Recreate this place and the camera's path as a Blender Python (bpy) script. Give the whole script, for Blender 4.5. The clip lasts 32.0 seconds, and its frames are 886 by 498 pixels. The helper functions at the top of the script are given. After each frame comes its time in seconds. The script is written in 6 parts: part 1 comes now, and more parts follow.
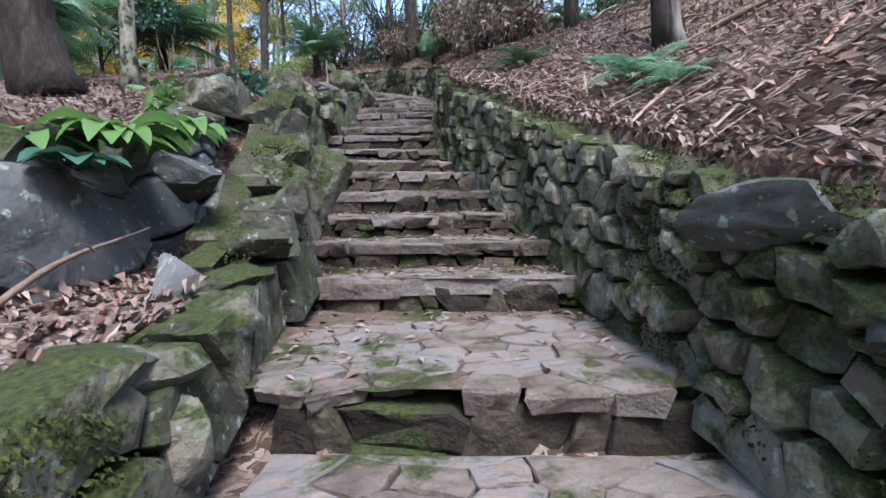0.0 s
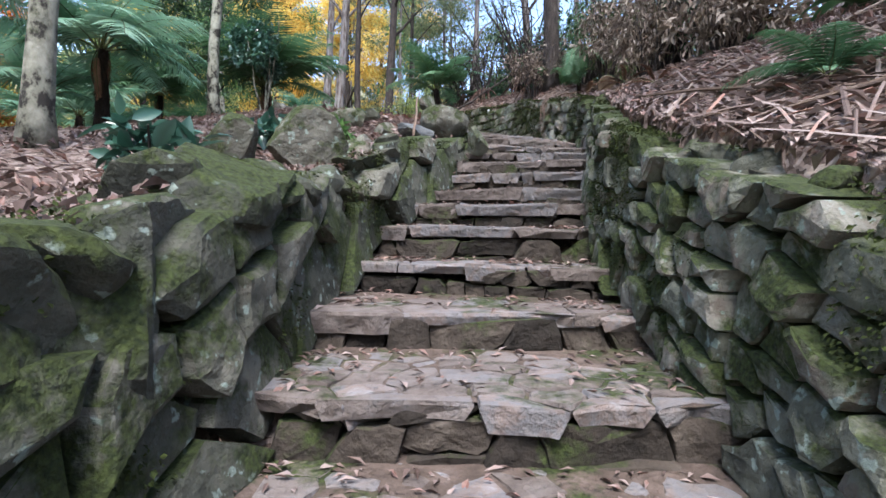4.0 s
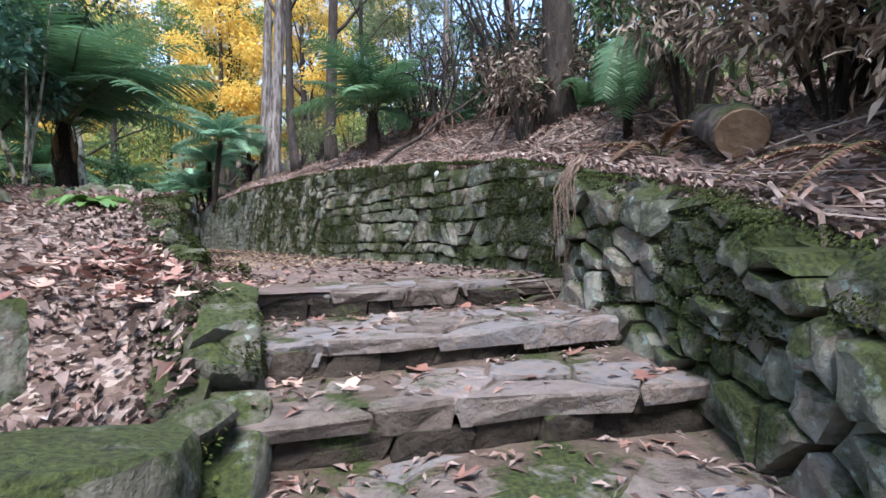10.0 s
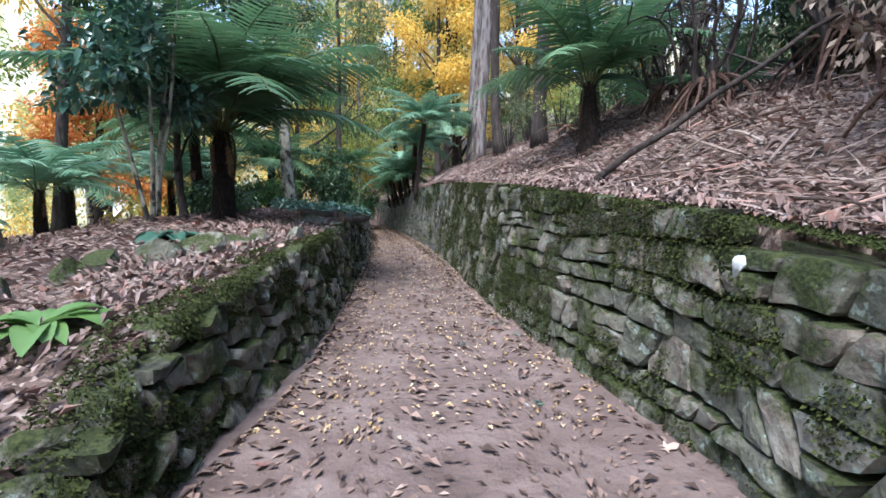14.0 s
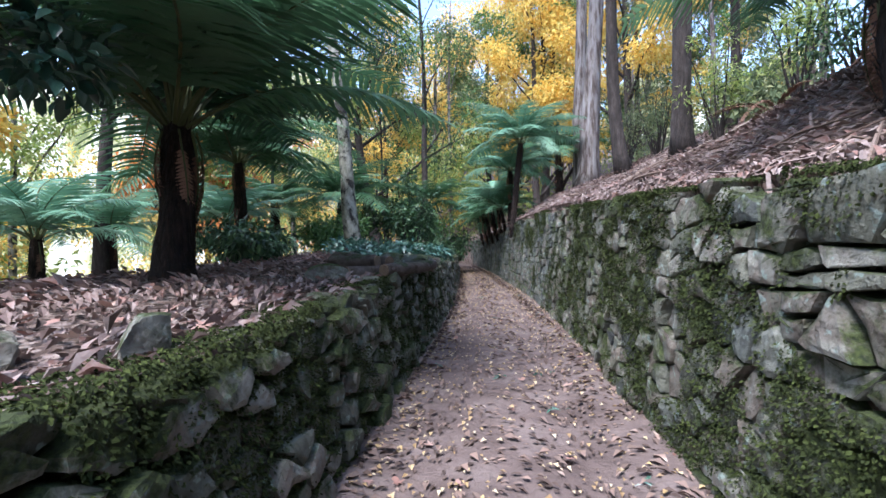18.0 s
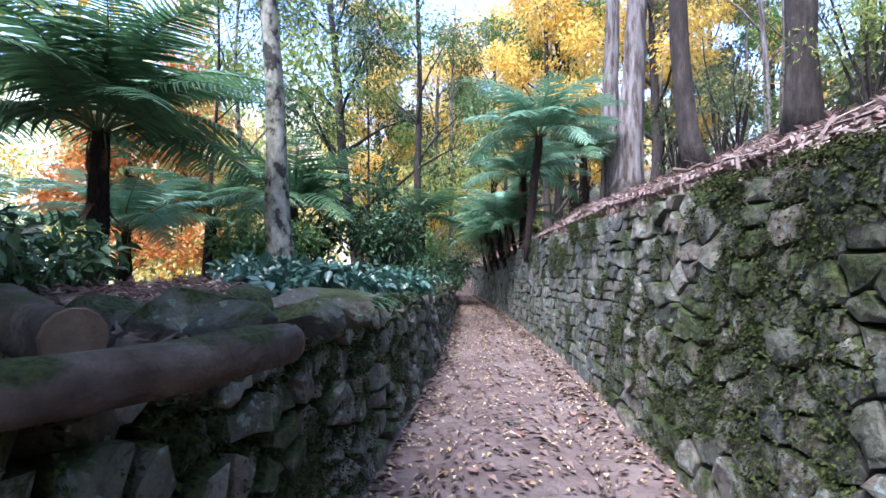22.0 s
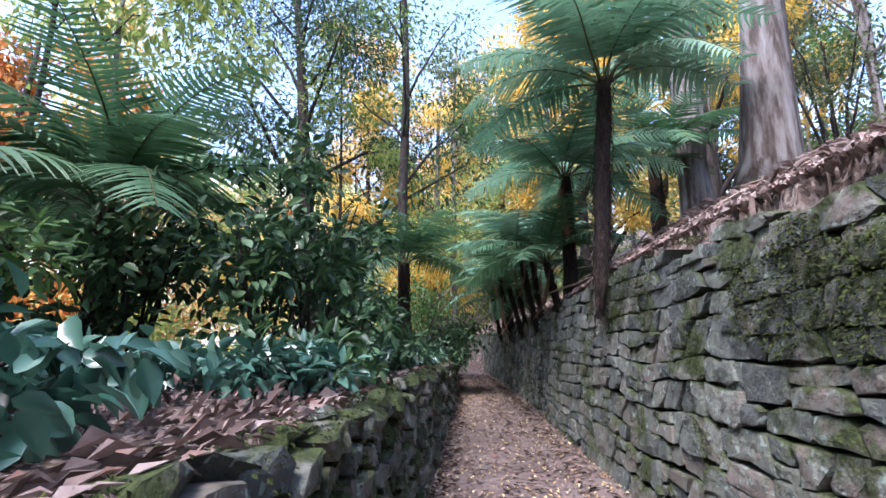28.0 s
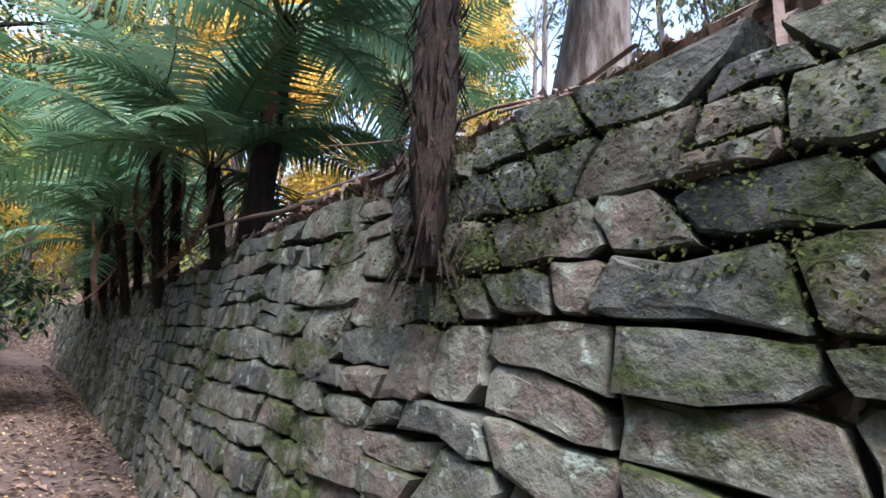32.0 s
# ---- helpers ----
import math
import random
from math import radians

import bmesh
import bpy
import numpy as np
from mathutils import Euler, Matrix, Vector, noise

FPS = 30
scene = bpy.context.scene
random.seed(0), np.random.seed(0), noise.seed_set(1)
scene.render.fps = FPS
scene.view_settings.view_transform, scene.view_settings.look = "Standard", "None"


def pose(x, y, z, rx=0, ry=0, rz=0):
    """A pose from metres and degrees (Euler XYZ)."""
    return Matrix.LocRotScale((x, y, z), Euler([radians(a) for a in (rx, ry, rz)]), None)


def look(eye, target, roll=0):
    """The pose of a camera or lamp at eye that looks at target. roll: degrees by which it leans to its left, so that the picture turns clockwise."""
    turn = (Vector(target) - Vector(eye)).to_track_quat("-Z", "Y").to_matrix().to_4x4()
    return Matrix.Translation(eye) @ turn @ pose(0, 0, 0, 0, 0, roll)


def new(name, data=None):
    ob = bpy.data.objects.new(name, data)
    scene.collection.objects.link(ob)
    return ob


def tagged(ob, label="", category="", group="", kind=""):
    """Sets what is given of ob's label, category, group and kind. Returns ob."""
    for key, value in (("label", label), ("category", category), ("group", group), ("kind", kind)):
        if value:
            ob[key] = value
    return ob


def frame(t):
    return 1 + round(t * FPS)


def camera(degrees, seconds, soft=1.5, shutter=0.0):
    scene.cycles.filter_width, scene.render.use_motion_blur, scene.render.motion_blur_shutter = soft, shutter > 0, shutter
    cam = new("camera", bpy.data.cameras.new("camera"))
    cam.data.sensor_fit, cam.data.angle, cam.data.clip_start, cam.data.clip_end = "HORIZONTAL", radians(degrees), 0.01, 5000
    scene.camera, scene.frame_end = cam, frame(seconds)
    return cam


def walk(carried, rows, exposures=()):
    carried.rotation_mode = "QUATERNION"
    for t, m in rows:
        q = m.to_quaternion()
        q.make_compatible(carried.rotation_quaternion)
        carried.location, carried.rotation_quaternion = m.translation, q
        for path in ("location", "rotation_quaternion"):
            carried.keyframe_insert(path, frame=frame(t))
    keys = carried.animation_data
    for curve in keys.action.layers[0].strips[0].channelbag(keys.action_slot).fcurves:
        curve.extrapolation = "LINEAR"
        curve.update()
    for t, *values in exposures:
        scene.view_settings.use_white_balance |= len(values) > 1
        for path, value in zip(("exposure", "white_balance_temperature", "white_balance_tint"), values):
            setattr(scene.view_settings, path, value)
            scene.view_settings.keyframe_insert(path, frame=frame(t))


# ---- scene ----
cam = camera(84.3, 32.0, soft=1.55)
PATH = [
    (0, (-5.957, -9.340, -2.931), (-4.771, -7.738, -3.097), -1.02),
    (0.5, (-5.696, -9.134, -2.869), (-4.542, -7.502, -2.966), -0.83),
    (1, (-5.448, -8.749, -2.731), (-4.318, -7.100, -2.784), 0.30),
    (1.5, (-5.126, -8.420, -2.611), (-4.027, -6.750, -2.668), 0.80),
    (2, (-4.894, -8.017, -2.461), (-3.887, -6.291, -2.535), 0.32),
    (2.5, (-4.545, -7.606, -2.250), (-3.565, -5.864, -2.302), 0.26),
    (3, (-4.288, -7.200, -2.104), (-3.436, -5.393, -2.176), 1.30),
    (3.5, (-4.050, -6.664, -2.023), (-3.281, -4.818, -2.073), 1.68),
    (5.5, (-3.221, -4.631, -1.332), (-2.539, -2.751, -1.374), 0.49),
    (6, (-2.992, -4.090, -1.140), (-2.252, -2.232, -1.176), 0.08),
    (6.5, (-2.664, -3.711, -0.929), (-1.888, -1.868, -0.978), 0.20),
    (7, (-2.410, -3.248, -0.766), (-1.633, -1.405, -0.821), 0.22),
    (7.5, (-2.057, -2.864, -0.563), (-1.246, -1.037, -0.624), -0.71),
    (8, (-1.836, -2.481, -0.413), (-1.047, -0.643, -0.460), -0.97),
    (8.5, (-1.537, -2.156, -0.235), (-0.711, -0.335, -0.259), -1.51),
    (9, (-1.283, -1.828, -0.053), (-0.480, 0.003, -0.094), -1.57),
    (9.5, (-1.080, -1.426, 0.129), (-0.292, 0.412, 0.089), -1.30),
    (10, (-0.864, -1.089, 0.290), (-0.098, 0.758, 0.250), -0.65),
    (10.5, (-0.720, -0.710, 0.416), (-0.055, 1.176, 0.375), -0.05),
    (11, (-0.518, -0.351, 0.532), (0.106, 1.547, 0.461), -0.94),
    (11.5, (-0.325, 0.004, 0.674), (0.184, 1.935, 0.573), -1.28),
    (12, (-0.224, 0.374, 0.789), (0.176, 2.332, 0.704), -0.43),
    (12.5, (-0.089, 0.682, 0.899), (0.201, 2.660, 0.830), -0.63),
    (13, (0.002, 0.985, 1.057), (0.100, 2.978, 0.923), -0.67),
    (13.5, (-0.031, 1.379, 1.192), (-0.060, 3.372, 1.033), -0.09),
    (14, (-0.040, 1.757, 1.211), (-0.117, 3.748, 1.039), 0.47),
    (14.5, (-0.035, 2.135, 1.204), (-0.216, 4.119, 1.023), -0.22),
    (16.5, (-0.098, 3.807, 1.203), (-0.332, 5.791, 1.114), -1.16),
    (17, (-0.153, 4.290, 1.203), (-0.471, 6.263, 1.140), -1.15),
    (17.5, (-0.284, 4.771, 1.202), (-0.678, 6.731, 1.165), -1.05),
    (18, (-0.365, 5.261, 1.204), (-0.835, 7.205, 1.191), -1.32),
    (18.5, (-0.478, 5.765, 1.197), (-1.032, 7.687, 1.189), -1.02),
    (19, (-0.510, 6.290, 1.199), (-1.088, 8.205, 1.204), -1.43),
    (19.5, (-0.611, 6.793, 1.195), (-1.220, 8.698, 1.204), -0.91),
    (20, (-0.657, 7.305, 1.202), (-1.200, 9.229, 1.226), -0.46),
    (20.5, (-0.748, 7.784, 1.200), (-1.292, 9.708, 1.217), -0.29),
    (21, (-0.852, 8.244, 1.190), (-1.352, 10.180, 1.224), -0.37),
    (21.5, (-0.915, 8.715, 1.194), (-1.450, 10.641, 1.226), -0.18),
    (22, (-0.986, 9.220, 1.200), (-1.467, 11.159, 1.292), 0.08),
    (22.5, (-1.018, 9.696, 1.206), (-1.511, 11.629, 1.345), 0.01),
    (23, (-1.099, 10.174, 1.203), (-1.564, 12.111, 1.379), -0.21),
    (23.5, (-1.107, 10.658, 1.209), (-1.545, 12.599, 1.409), -0.37),
    (24, (-1.193, 11.130, 1.198), (-1.578, 13.081, 1.415), -0.20),
    (24.5, (-1.225, 11.606, 1.197), (-1.616, 13.555, 1.417), -0.18),
    (25, (-1.303, 12.070, 1.202), (-1.743, 14.008, 1.430), -0.71),
    (25.5, (-1.366, 12.508, 1.204), (-1.851, 14.433, 1.452), -1.34),
    (27.5, (-1.942, 14.311, 1.207), (-2.499, 16.202, 1.549), -1.32),
    (28, (-2.029, 14.771, 1.199), (-2.531, 16.671, 1.570), -0.35),
    (28.5, (-2.113, 15.245, 1.197), (-2.508, 17.171, 1.562), 0.39),
    (29, (-2.138, 15.737, 1.205), (-2.428, 17.684, 1.561), 0.88),
    (29.5, (-2.191, 16.214, 1.205), (-2.334, 18.174, 1.577), 1.41),
    (30, (-2.195, 16.683, 1.199), (-2.161, 18.647, 1.576), 2.04),
    (30.5, (-2.247, 17.156, 1.191), (-1.991, 19.109, 1.540), 2.96),
    (31, (-2.225, 17.615, 1.193), (-1.729, 19.524, 1.522), 3.03),
    (31.5, (-2.287, 18.049, 1.198), (-1.621, 19.901, 1.555), 4.59),
    (32, (-2.308, 18.472, 1.206), (-1.466, 20.243, 1.597), 4.77),
]
walk(cam, [(t, look(eye, target, roll)) for t, eye, target, roll in PATH], exposures=[(0.0, 1.95, 6400, 12), (7.0, 2.2, 6500, 14), (12.0, 2.15, 6350, 14), (15.0, 2.1, 6200, 14), (18.0, 2.2, 6000, 16), (20.5, 2.6, 5900, 20), (25.0, 2.45, 5900, 22), (28.0, 2.4, 6200, 22), (30.0, 2.4, 6400, 22), (32.0, 2.6, 6700, 20)])

# ---- world and light: open shade under a bright hazy sky ----
world = bpy.data.worlds.new("sky")
scene.world = world
world.use_nodes = True
wn = world.node_tree.nodes
sky = wn.new("ShaderNodeTexSky")
sky.sky_type = "NISHITA"
sky.sun_disc = False
sky.sun_elevation, sky.sun_rotation = radians(60), radians(200)
sky.air_density, sky.dust_density, sky.ozone_density = 1.0, 1.0, 1.4
wn["Background"].inputs["Strength"].default_value = 0.15
world.node_tree.links.new(sky.outputs["Color"], wn["Background"].inputs["Color"])
sun = new("sun", bpy.data.lights.new("sun", "SUN"))
sun.data.energy, sun.data.angle, sun.data.color = 2.1, radians(24), (1.0, 0.995, 0.99)
sun.matrix_world = look((-10.3, -28.2, 52.0), (0, 0, 0))

# ---- helpers ----
rnd = random.Random(11)


def mesh_data(name, verts, faces, mats, smooth=False, idx=None):
    me = bpy.data.meshes.new(name)
    me.from_pydata([tuple(v) for v in verts], [], faces)
    for m in (mats if isinstance(mats, (list, tuple)) else [mats]):
        me.materials.append(m)
    if smooth:
        me.polygons.foreach_set("use_smooth", [True] * len(me.polygons))
    if idx is not None:
        me.polygons.foreach_set("material_index", idx)
    me.update()
    return me


def part(name, geo, material, parent=None, label="", smooth=False, at=(0, 0, 0)):
    """One mesh object; geo is (verts, faces) or a mesh; vertices are relative to at."""
    me = geo if isinstance(geo, bpy.types.Mesh) else mesh_data(name, geo[0], geo[1], material, smooth)
    ob = new(name, me)
    ob.location = at
    if parent is not None:
        ob.parent = parent
    if label:
        ob["label"] = label
    return ob


def thing(name, label, category, at=(0, 0, 0), group="", kind=""):
    e = new(name)
    e.empty_display_size = 0.1
    e.location = at
    return tagged(e, label, category, group, kind)


def join(*geos):
    V, F = [], []
    for v, f in geos:
        o = len(V)
        V += list(v)
        F += [tuple(i + o for i in q) for q in f]
    return V, F


def tube(points, radii, n=8, wob=0.0, seed=0, cap=True):
    """A bent tapering tube along points."""
    pts = [Vector(p) for p in points]
    V, F = [], []
    for i, p in enumerate(pts):
        d = (pts[min(i + 1, len(pts) - 1)] - pts[max(i - 1, 0)]).normalized()
        a = d.cross(Vector((0.37, 0.91, 0.13))).normalized()
        b = d.cross(a)
        for j in range(n):
            t = 2 * math.pi * j / n
            r = radii[i] * (1 + wob * noise.noise(Vector((p.x * 3 + math.cos(t) * 2.3 + seed, p.y * 3 + math.sin(t) * 2.3, p.z * 1.7))))
            V.append(p + a * (r * math.cos(t)) + b * (r * math.sin(t)))
    for i in range(len(pts) - 1):
        for j in range(n):
            k = (j + 1) % n
            F.append((i * n + j, i * n + k, (i + 1) * n + k, (i + 1) * n + j))
    if cap:
        F.append(tuple(range(n))[::-1])
        F.append(tuple((len(pts) - 1) * n + j for j in range(n)))
    return V, F


def curve_pts(a, b, sag=0.0, n=6, wig=0.0, seed=0):
    a, b = Vector(a), Vector(b)
    out = []
    for i in range(n):
        f = i / (n - 1)
        p = a.lerp(b, f) + Vector((0, 0, sag * 4 * f * (1 - f)))
        p += Vector((noise.noise(p * 2 + Vector((seed, 0, 0))), noise.noise(p * 2 + Vector((0, seed, 5))), noise.noise(p * 2 + Vector((3, 0, seed))))) * wig
        out.append(p)
    return out


# ---- materials ----
def mat(name, ramp, scale=6.0, rough=0.85, bump=0.3, bump_scale=30.0, stretch=(1, 1, 1), island=False, obj=False,
        moss=None, moss_amt=0.0, spec=0.3, trans=0.0, lichen=0.0, detail=6.0):
    """A procedural surface: a colour ramp over noise, varied per island or object, with optional moss and lichen patches."""
    m = bpy.data.materials.new(name)
    m.use_nodes = True
    nt = m.node_tree
    N, L = nt.nodes, nt.links
    bsdf = N["Principled BSDF"]
    geo = N.new("ShaderNodeNewGeometry")
    mp = N.new("ShaderNodeMapping")
    mp.inputs["Scale"].default_value = stretch
    L.new(geo.outputs["Position"], mp.inputs["Vector"])
    n1 = N.new("ShaderNodeTexNoise")
    n1.inputs["Scale"].default_value, n1.inputs["Detail"].default_value, n1.inputs["Roughness"].default_value = scale, detail, 0.62
    L.new(mp.outputs[0], n1.inputs["Vector"])
    fac = n1.outputs["Fac"]
    if island or obj:
        src = geo.outputs["Random Per Island"]
        if obj:
            src = N.new("ShaderNodeObjectInfo").outputs["Random"]
        mx = N.new("ShaderNodeMath")
        mx.operation = "MULTIPLY_ADD"
        mx.inputs[1].default_value = 0.75 if not obj else 0.55
        L.new(src, mx.inputs[0])
        sc = N.new("ShaderNodeMath")
        sc.operation = "MULTIPLY_ADD"
        sc.inputs[1].default_value, sc.inputs[2].default_value = (0.5, -0.12) if not obj else (0.9, -0.2)
        L.new(fac, sc.inputs[0])
        L.new(sc.outputs[0], mx.inputs[2])
        fac = mx.outputs[0]
    cr = N.new("ShaderNodeValToRGB")
    els = cr.color_ramp.elements
    while len(els) < len(ramp):
        els.new(0.5)
    for e, (p, c) in zip(els, ramp):
        e.position, e.color = p, (*c, 1)
    L.new(fac, cr.inputs["Fac"])
    col = cr.outputs["Color"]
    if lichen:
        nl = N.new("ShaderNodeTexNoise")
        nl.inputs["Scale"].default_value, nl.inputs["Detail"].default_value = 17.0, 9.0
        L.new(geo.outputs["Position"], nl.inputs["Vector"])
        rl = N.new("ShaderNodeValToRGB")
        rl.color_ramp.elements[0].position, rl.color_ramp.elements[1].position = 0.66 - lichen * 0.1, 0.70 - lichen * 0.1
        L.new(nl.outputs["Fac"], rl.inputs["Fac"])
        ml = N.new("ShaderNodeMixRGB")
        ml.inputs["Color2"].default_value = (0.2, 0.245, 0.215, 1)
        L.new(rl.outputs["Color"], ml.inputs["Fac"])
        L.new(col, ml.inputs["Color1"])
        col = ml.outputs["Color"]
    if moss:
        nm = N.new("ShaderNodeTexNoise")
        nm.inputs["Scale"].default_value, nm.inputs["Detail"].default_value, nm.inputs["Roughness"].default_value = 2.3, 9.0, 0.7
        L.new(geo.outputs["Position"], nm.inputs["Vector"])
        sep = N.new("ShaderNodeSeparateXYZ")
        L.new(geo.outputs["Normal"], sep.inputs[0])
        up = N.new("ShaderNodeMath")
        up.operation = "MULTIPLY_ADD"
        up.inputs[1].default_value = 0.13
        L.new(sep.outputs["Z"], up.inputs[0])
        L.new(nm.outputs["Fac"], up.inputs[2])
        rm = N.new("ShaderNodeValToRGB")
        rm.color_ramp.elements[0].position, rm.color_ramp.elements[1].position = 0.66 - moss_amt * 0.25, 0.75 - moss_amt * 0.25
        L.new(up.outputs[0], rm.inputs["Fac"])
        nf = N.new("ShaderNodeTexNoise")
        nf.inputs["Scale"].default_value = 55.0
        L.new(geo.outputs["Position"], nf.inputs["Vector"])
        rf = N.new("ShaderNodeValToRGB")
        rf.color_ramp.elements[0].position, rf.color_ramp.elements[0].color = 0.3, (*moss[0], 1)
        rf.color_ramp.elements[1].position, rf.color_ramp.elements[1].color = 0.72, (*moss[1], 1)
        L.new(nf.outputs["Fac"], rf.inputs["Fac"])
        mm = N.new("ShaderNodeMixRGB")
        L.new(rm.outputs["Color"], mm.inputs["Fac"])
        L.new(col, mm.inputs["Color1"])
        L.new(rf.outputs["Color"], mm.inputs["Color2"])
        col = mm.outputs["Color"]
    L.new(col, bsdf.inputs["Base Color"])
    bsdf.inputs["Roughness"].default_value = rough
    bsdf.inputs["Specular IOR Level"].default_value = spec
    if trans:
        tr = N.new("ShaderNodeBsdfTranslucent")
        L.new(col, tr.inputs["Color"])
        ms = N.new("ShaderNodeMixShader")
        ms.inputs["Fac"].default_value = trans
        L.new(bsdf.outputs[0], ms.inputs[1])
        L.new(tr.outputs[0], ms.inputs[2])
        L.new(ms.outputs[0], N["Material Output"].inputs["Surface"])
    if bump:
        nb = N.new("ShaderNodeTexNoise")
        nb.inputs["Scale"].default_value, nb.inputs["Detail"].default_value, nb.inputs["Roughness"].default_value = bump_scale, 7.0, 0.65
        L.new(mp.outputs[0], nb.inputs["Vector"])
        bp = N.new("ShaderNodeBump")
        bp.inputs["Strength"].default_value, bp.inputs["Distance"].default_value = bump, 0.03
        L.new(nb.outputs["Fac"], bp.inputs["Height"])
        nc = N.new("ShaderNodeTexNoise")
        nc.inputs["Scale"].default_value, nc.inputs["Detail"].default_value = bump_scale * 0.3, 5.0
        L.new(mp.outputs[0], nc.inputs["Vector"])
        bq = N.new("ShaderNodeBump")
        bq.inputs["Strength"].default_value, bq.inputs["Distance"].default_value = bump, 0.07
        L.new(nc.outputs["Fac"], bq.inputs["Height"])
        L.new(bq.outputs[0], bp.inputs["Normal"])
        L.new(bp.outputs[0], bsdf.inputs["Normal"])
    return m


MOSS = ((0.012, 0.018, 0.006), (0.048, 0.064, 0.017))
M_STONE = mat("wall_stone", [(0.1, (0.03, 0.032, 0.031)), (0.32, (0.072, 0.079, 0.073)), (0.54, (0.112, 0.123, 0.1)), (0.68, (0.118, 0.096, 0.082)), (0.78, (0.125, 0.132, 0.11)), (0.95, (0.205, 0.212, 0.185))],
              scale=10, obj=True, moss=MOSS, moss_amt=0.52, bump=0.8, bump_scale=22, rough=0.92, lichen=0.42)
M_STONE2 = mat("far_wall_stone", [(0.1, (0.03, 0.032, 0.031)), (0.32, (0.072, 0.079, 0.073)), (0.54, (0.112, 0.123, 0.1)), (0.68, (0.118, 0.096, 0.082)), (0.78, (0.125, 0.132, 0.11)), (0.95, (0.205, 0.212, 0.185))],
               scale=10, island=True, moss=MOSS, moss_amt=0.52, bump=0.8, bump_scale=22, rough=0.92, lichen=0.42)
M_MOSSY = mat("mossy_stone", [(0.08, (0.03, 0.032, 0.026)), (0.3, (0.085, 0.09, 0.07)), (0.5, (0.145, 0.148, 0.115)), (0.62, (0.13, 0.108, 0.088)), (0.76, (0.18, 0.178, 0.15)), (0.95, (0.27, 0.262, 0.22))],
              scale=6, obj=True, moss=MOSS, moss_amt=0.62, bump=0.9, bump_scale=20, rough=0.92, lichen=0.5)
M_MOSSROCK = mat("moss_grown_rock", [(0.1, (0.025, 0.027, 0.022)), (0.45, (0.07, 0.073, 0.056)), (0.7, (0.11, 0.105, 0.085)), (0.95, (0.18, 0.178, 0.15))], scale=7, obj=True, moss=MOSS, moss_amt=0.64, bump=1.0, bump_scale=18, rough=0.93, lichen=0.5)
M_SLATE = mat("blue_grey_rock", [(0.15, (0.034, 0.038, 0.04)), (0.5, (0.08, 0.086, 0.09)), (0.85, (0.145, 0.152, 0.156))], scale=4, obj=True, moss=MOSS, moss_amt=0.12, bump=0.5, bump_scale=14, rough=0.7, lichen=0.45)
M_CORE = mat("wall_core_earth", [(0.3, (0.022, 0.021, 0.015)), (0.7, (0.075, 0.07, 0.05))], scale=9, bump=0.9, moss=MOSS, moss_amt=0.5)
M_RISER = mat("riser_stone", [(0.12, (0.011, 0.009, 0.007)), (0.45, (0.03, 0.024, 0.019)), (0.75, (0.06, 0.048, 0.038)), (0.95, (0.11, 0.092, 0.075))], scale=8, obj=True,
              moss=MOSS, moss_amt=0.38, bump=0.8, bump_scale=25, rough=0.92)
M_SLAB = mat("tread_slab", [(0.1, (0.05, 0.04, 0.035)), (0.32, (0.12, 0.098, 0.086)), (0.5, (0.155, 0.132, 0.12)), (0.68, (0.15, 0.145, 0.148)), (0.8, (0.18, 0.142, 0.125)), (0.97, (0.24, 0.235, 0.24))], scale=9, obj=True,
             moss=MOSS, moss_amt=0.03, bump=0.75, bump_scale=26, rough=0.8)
M_PATH = mat("path_earth", [(0.25, (0.062, 0.044, 0.038)), (0.5, (0.118, 0.088, 0.078)), (0.75, (0.18, 0.145, 0.132))], scale=2.2, detail=10, bump=0.5, bump_scale=35, rough=0.95)
M_TREADSOIL = mat("tread_earth", [(0.25, (0.045, 0.033, 0.026)), (0.5, (0.095, 0.07, 0.056)), (0.78, (0.17, 0.13, 0.11))], scale=9, detail=10, bump=0.7, bump_scale=40, rough=0.97, moss=MOSS, moss_amt=0.2)
M_SOIL = mat("forest_soil", [(0.25, (0.035, 0.024, 0.018)), (0.5, (0.085, 0.058, 0.045)), (0.78, (0.16, 0.115, 0.095))], scale=5, detail=10, bump=0.9, bump_scale=18, rough=0.97)


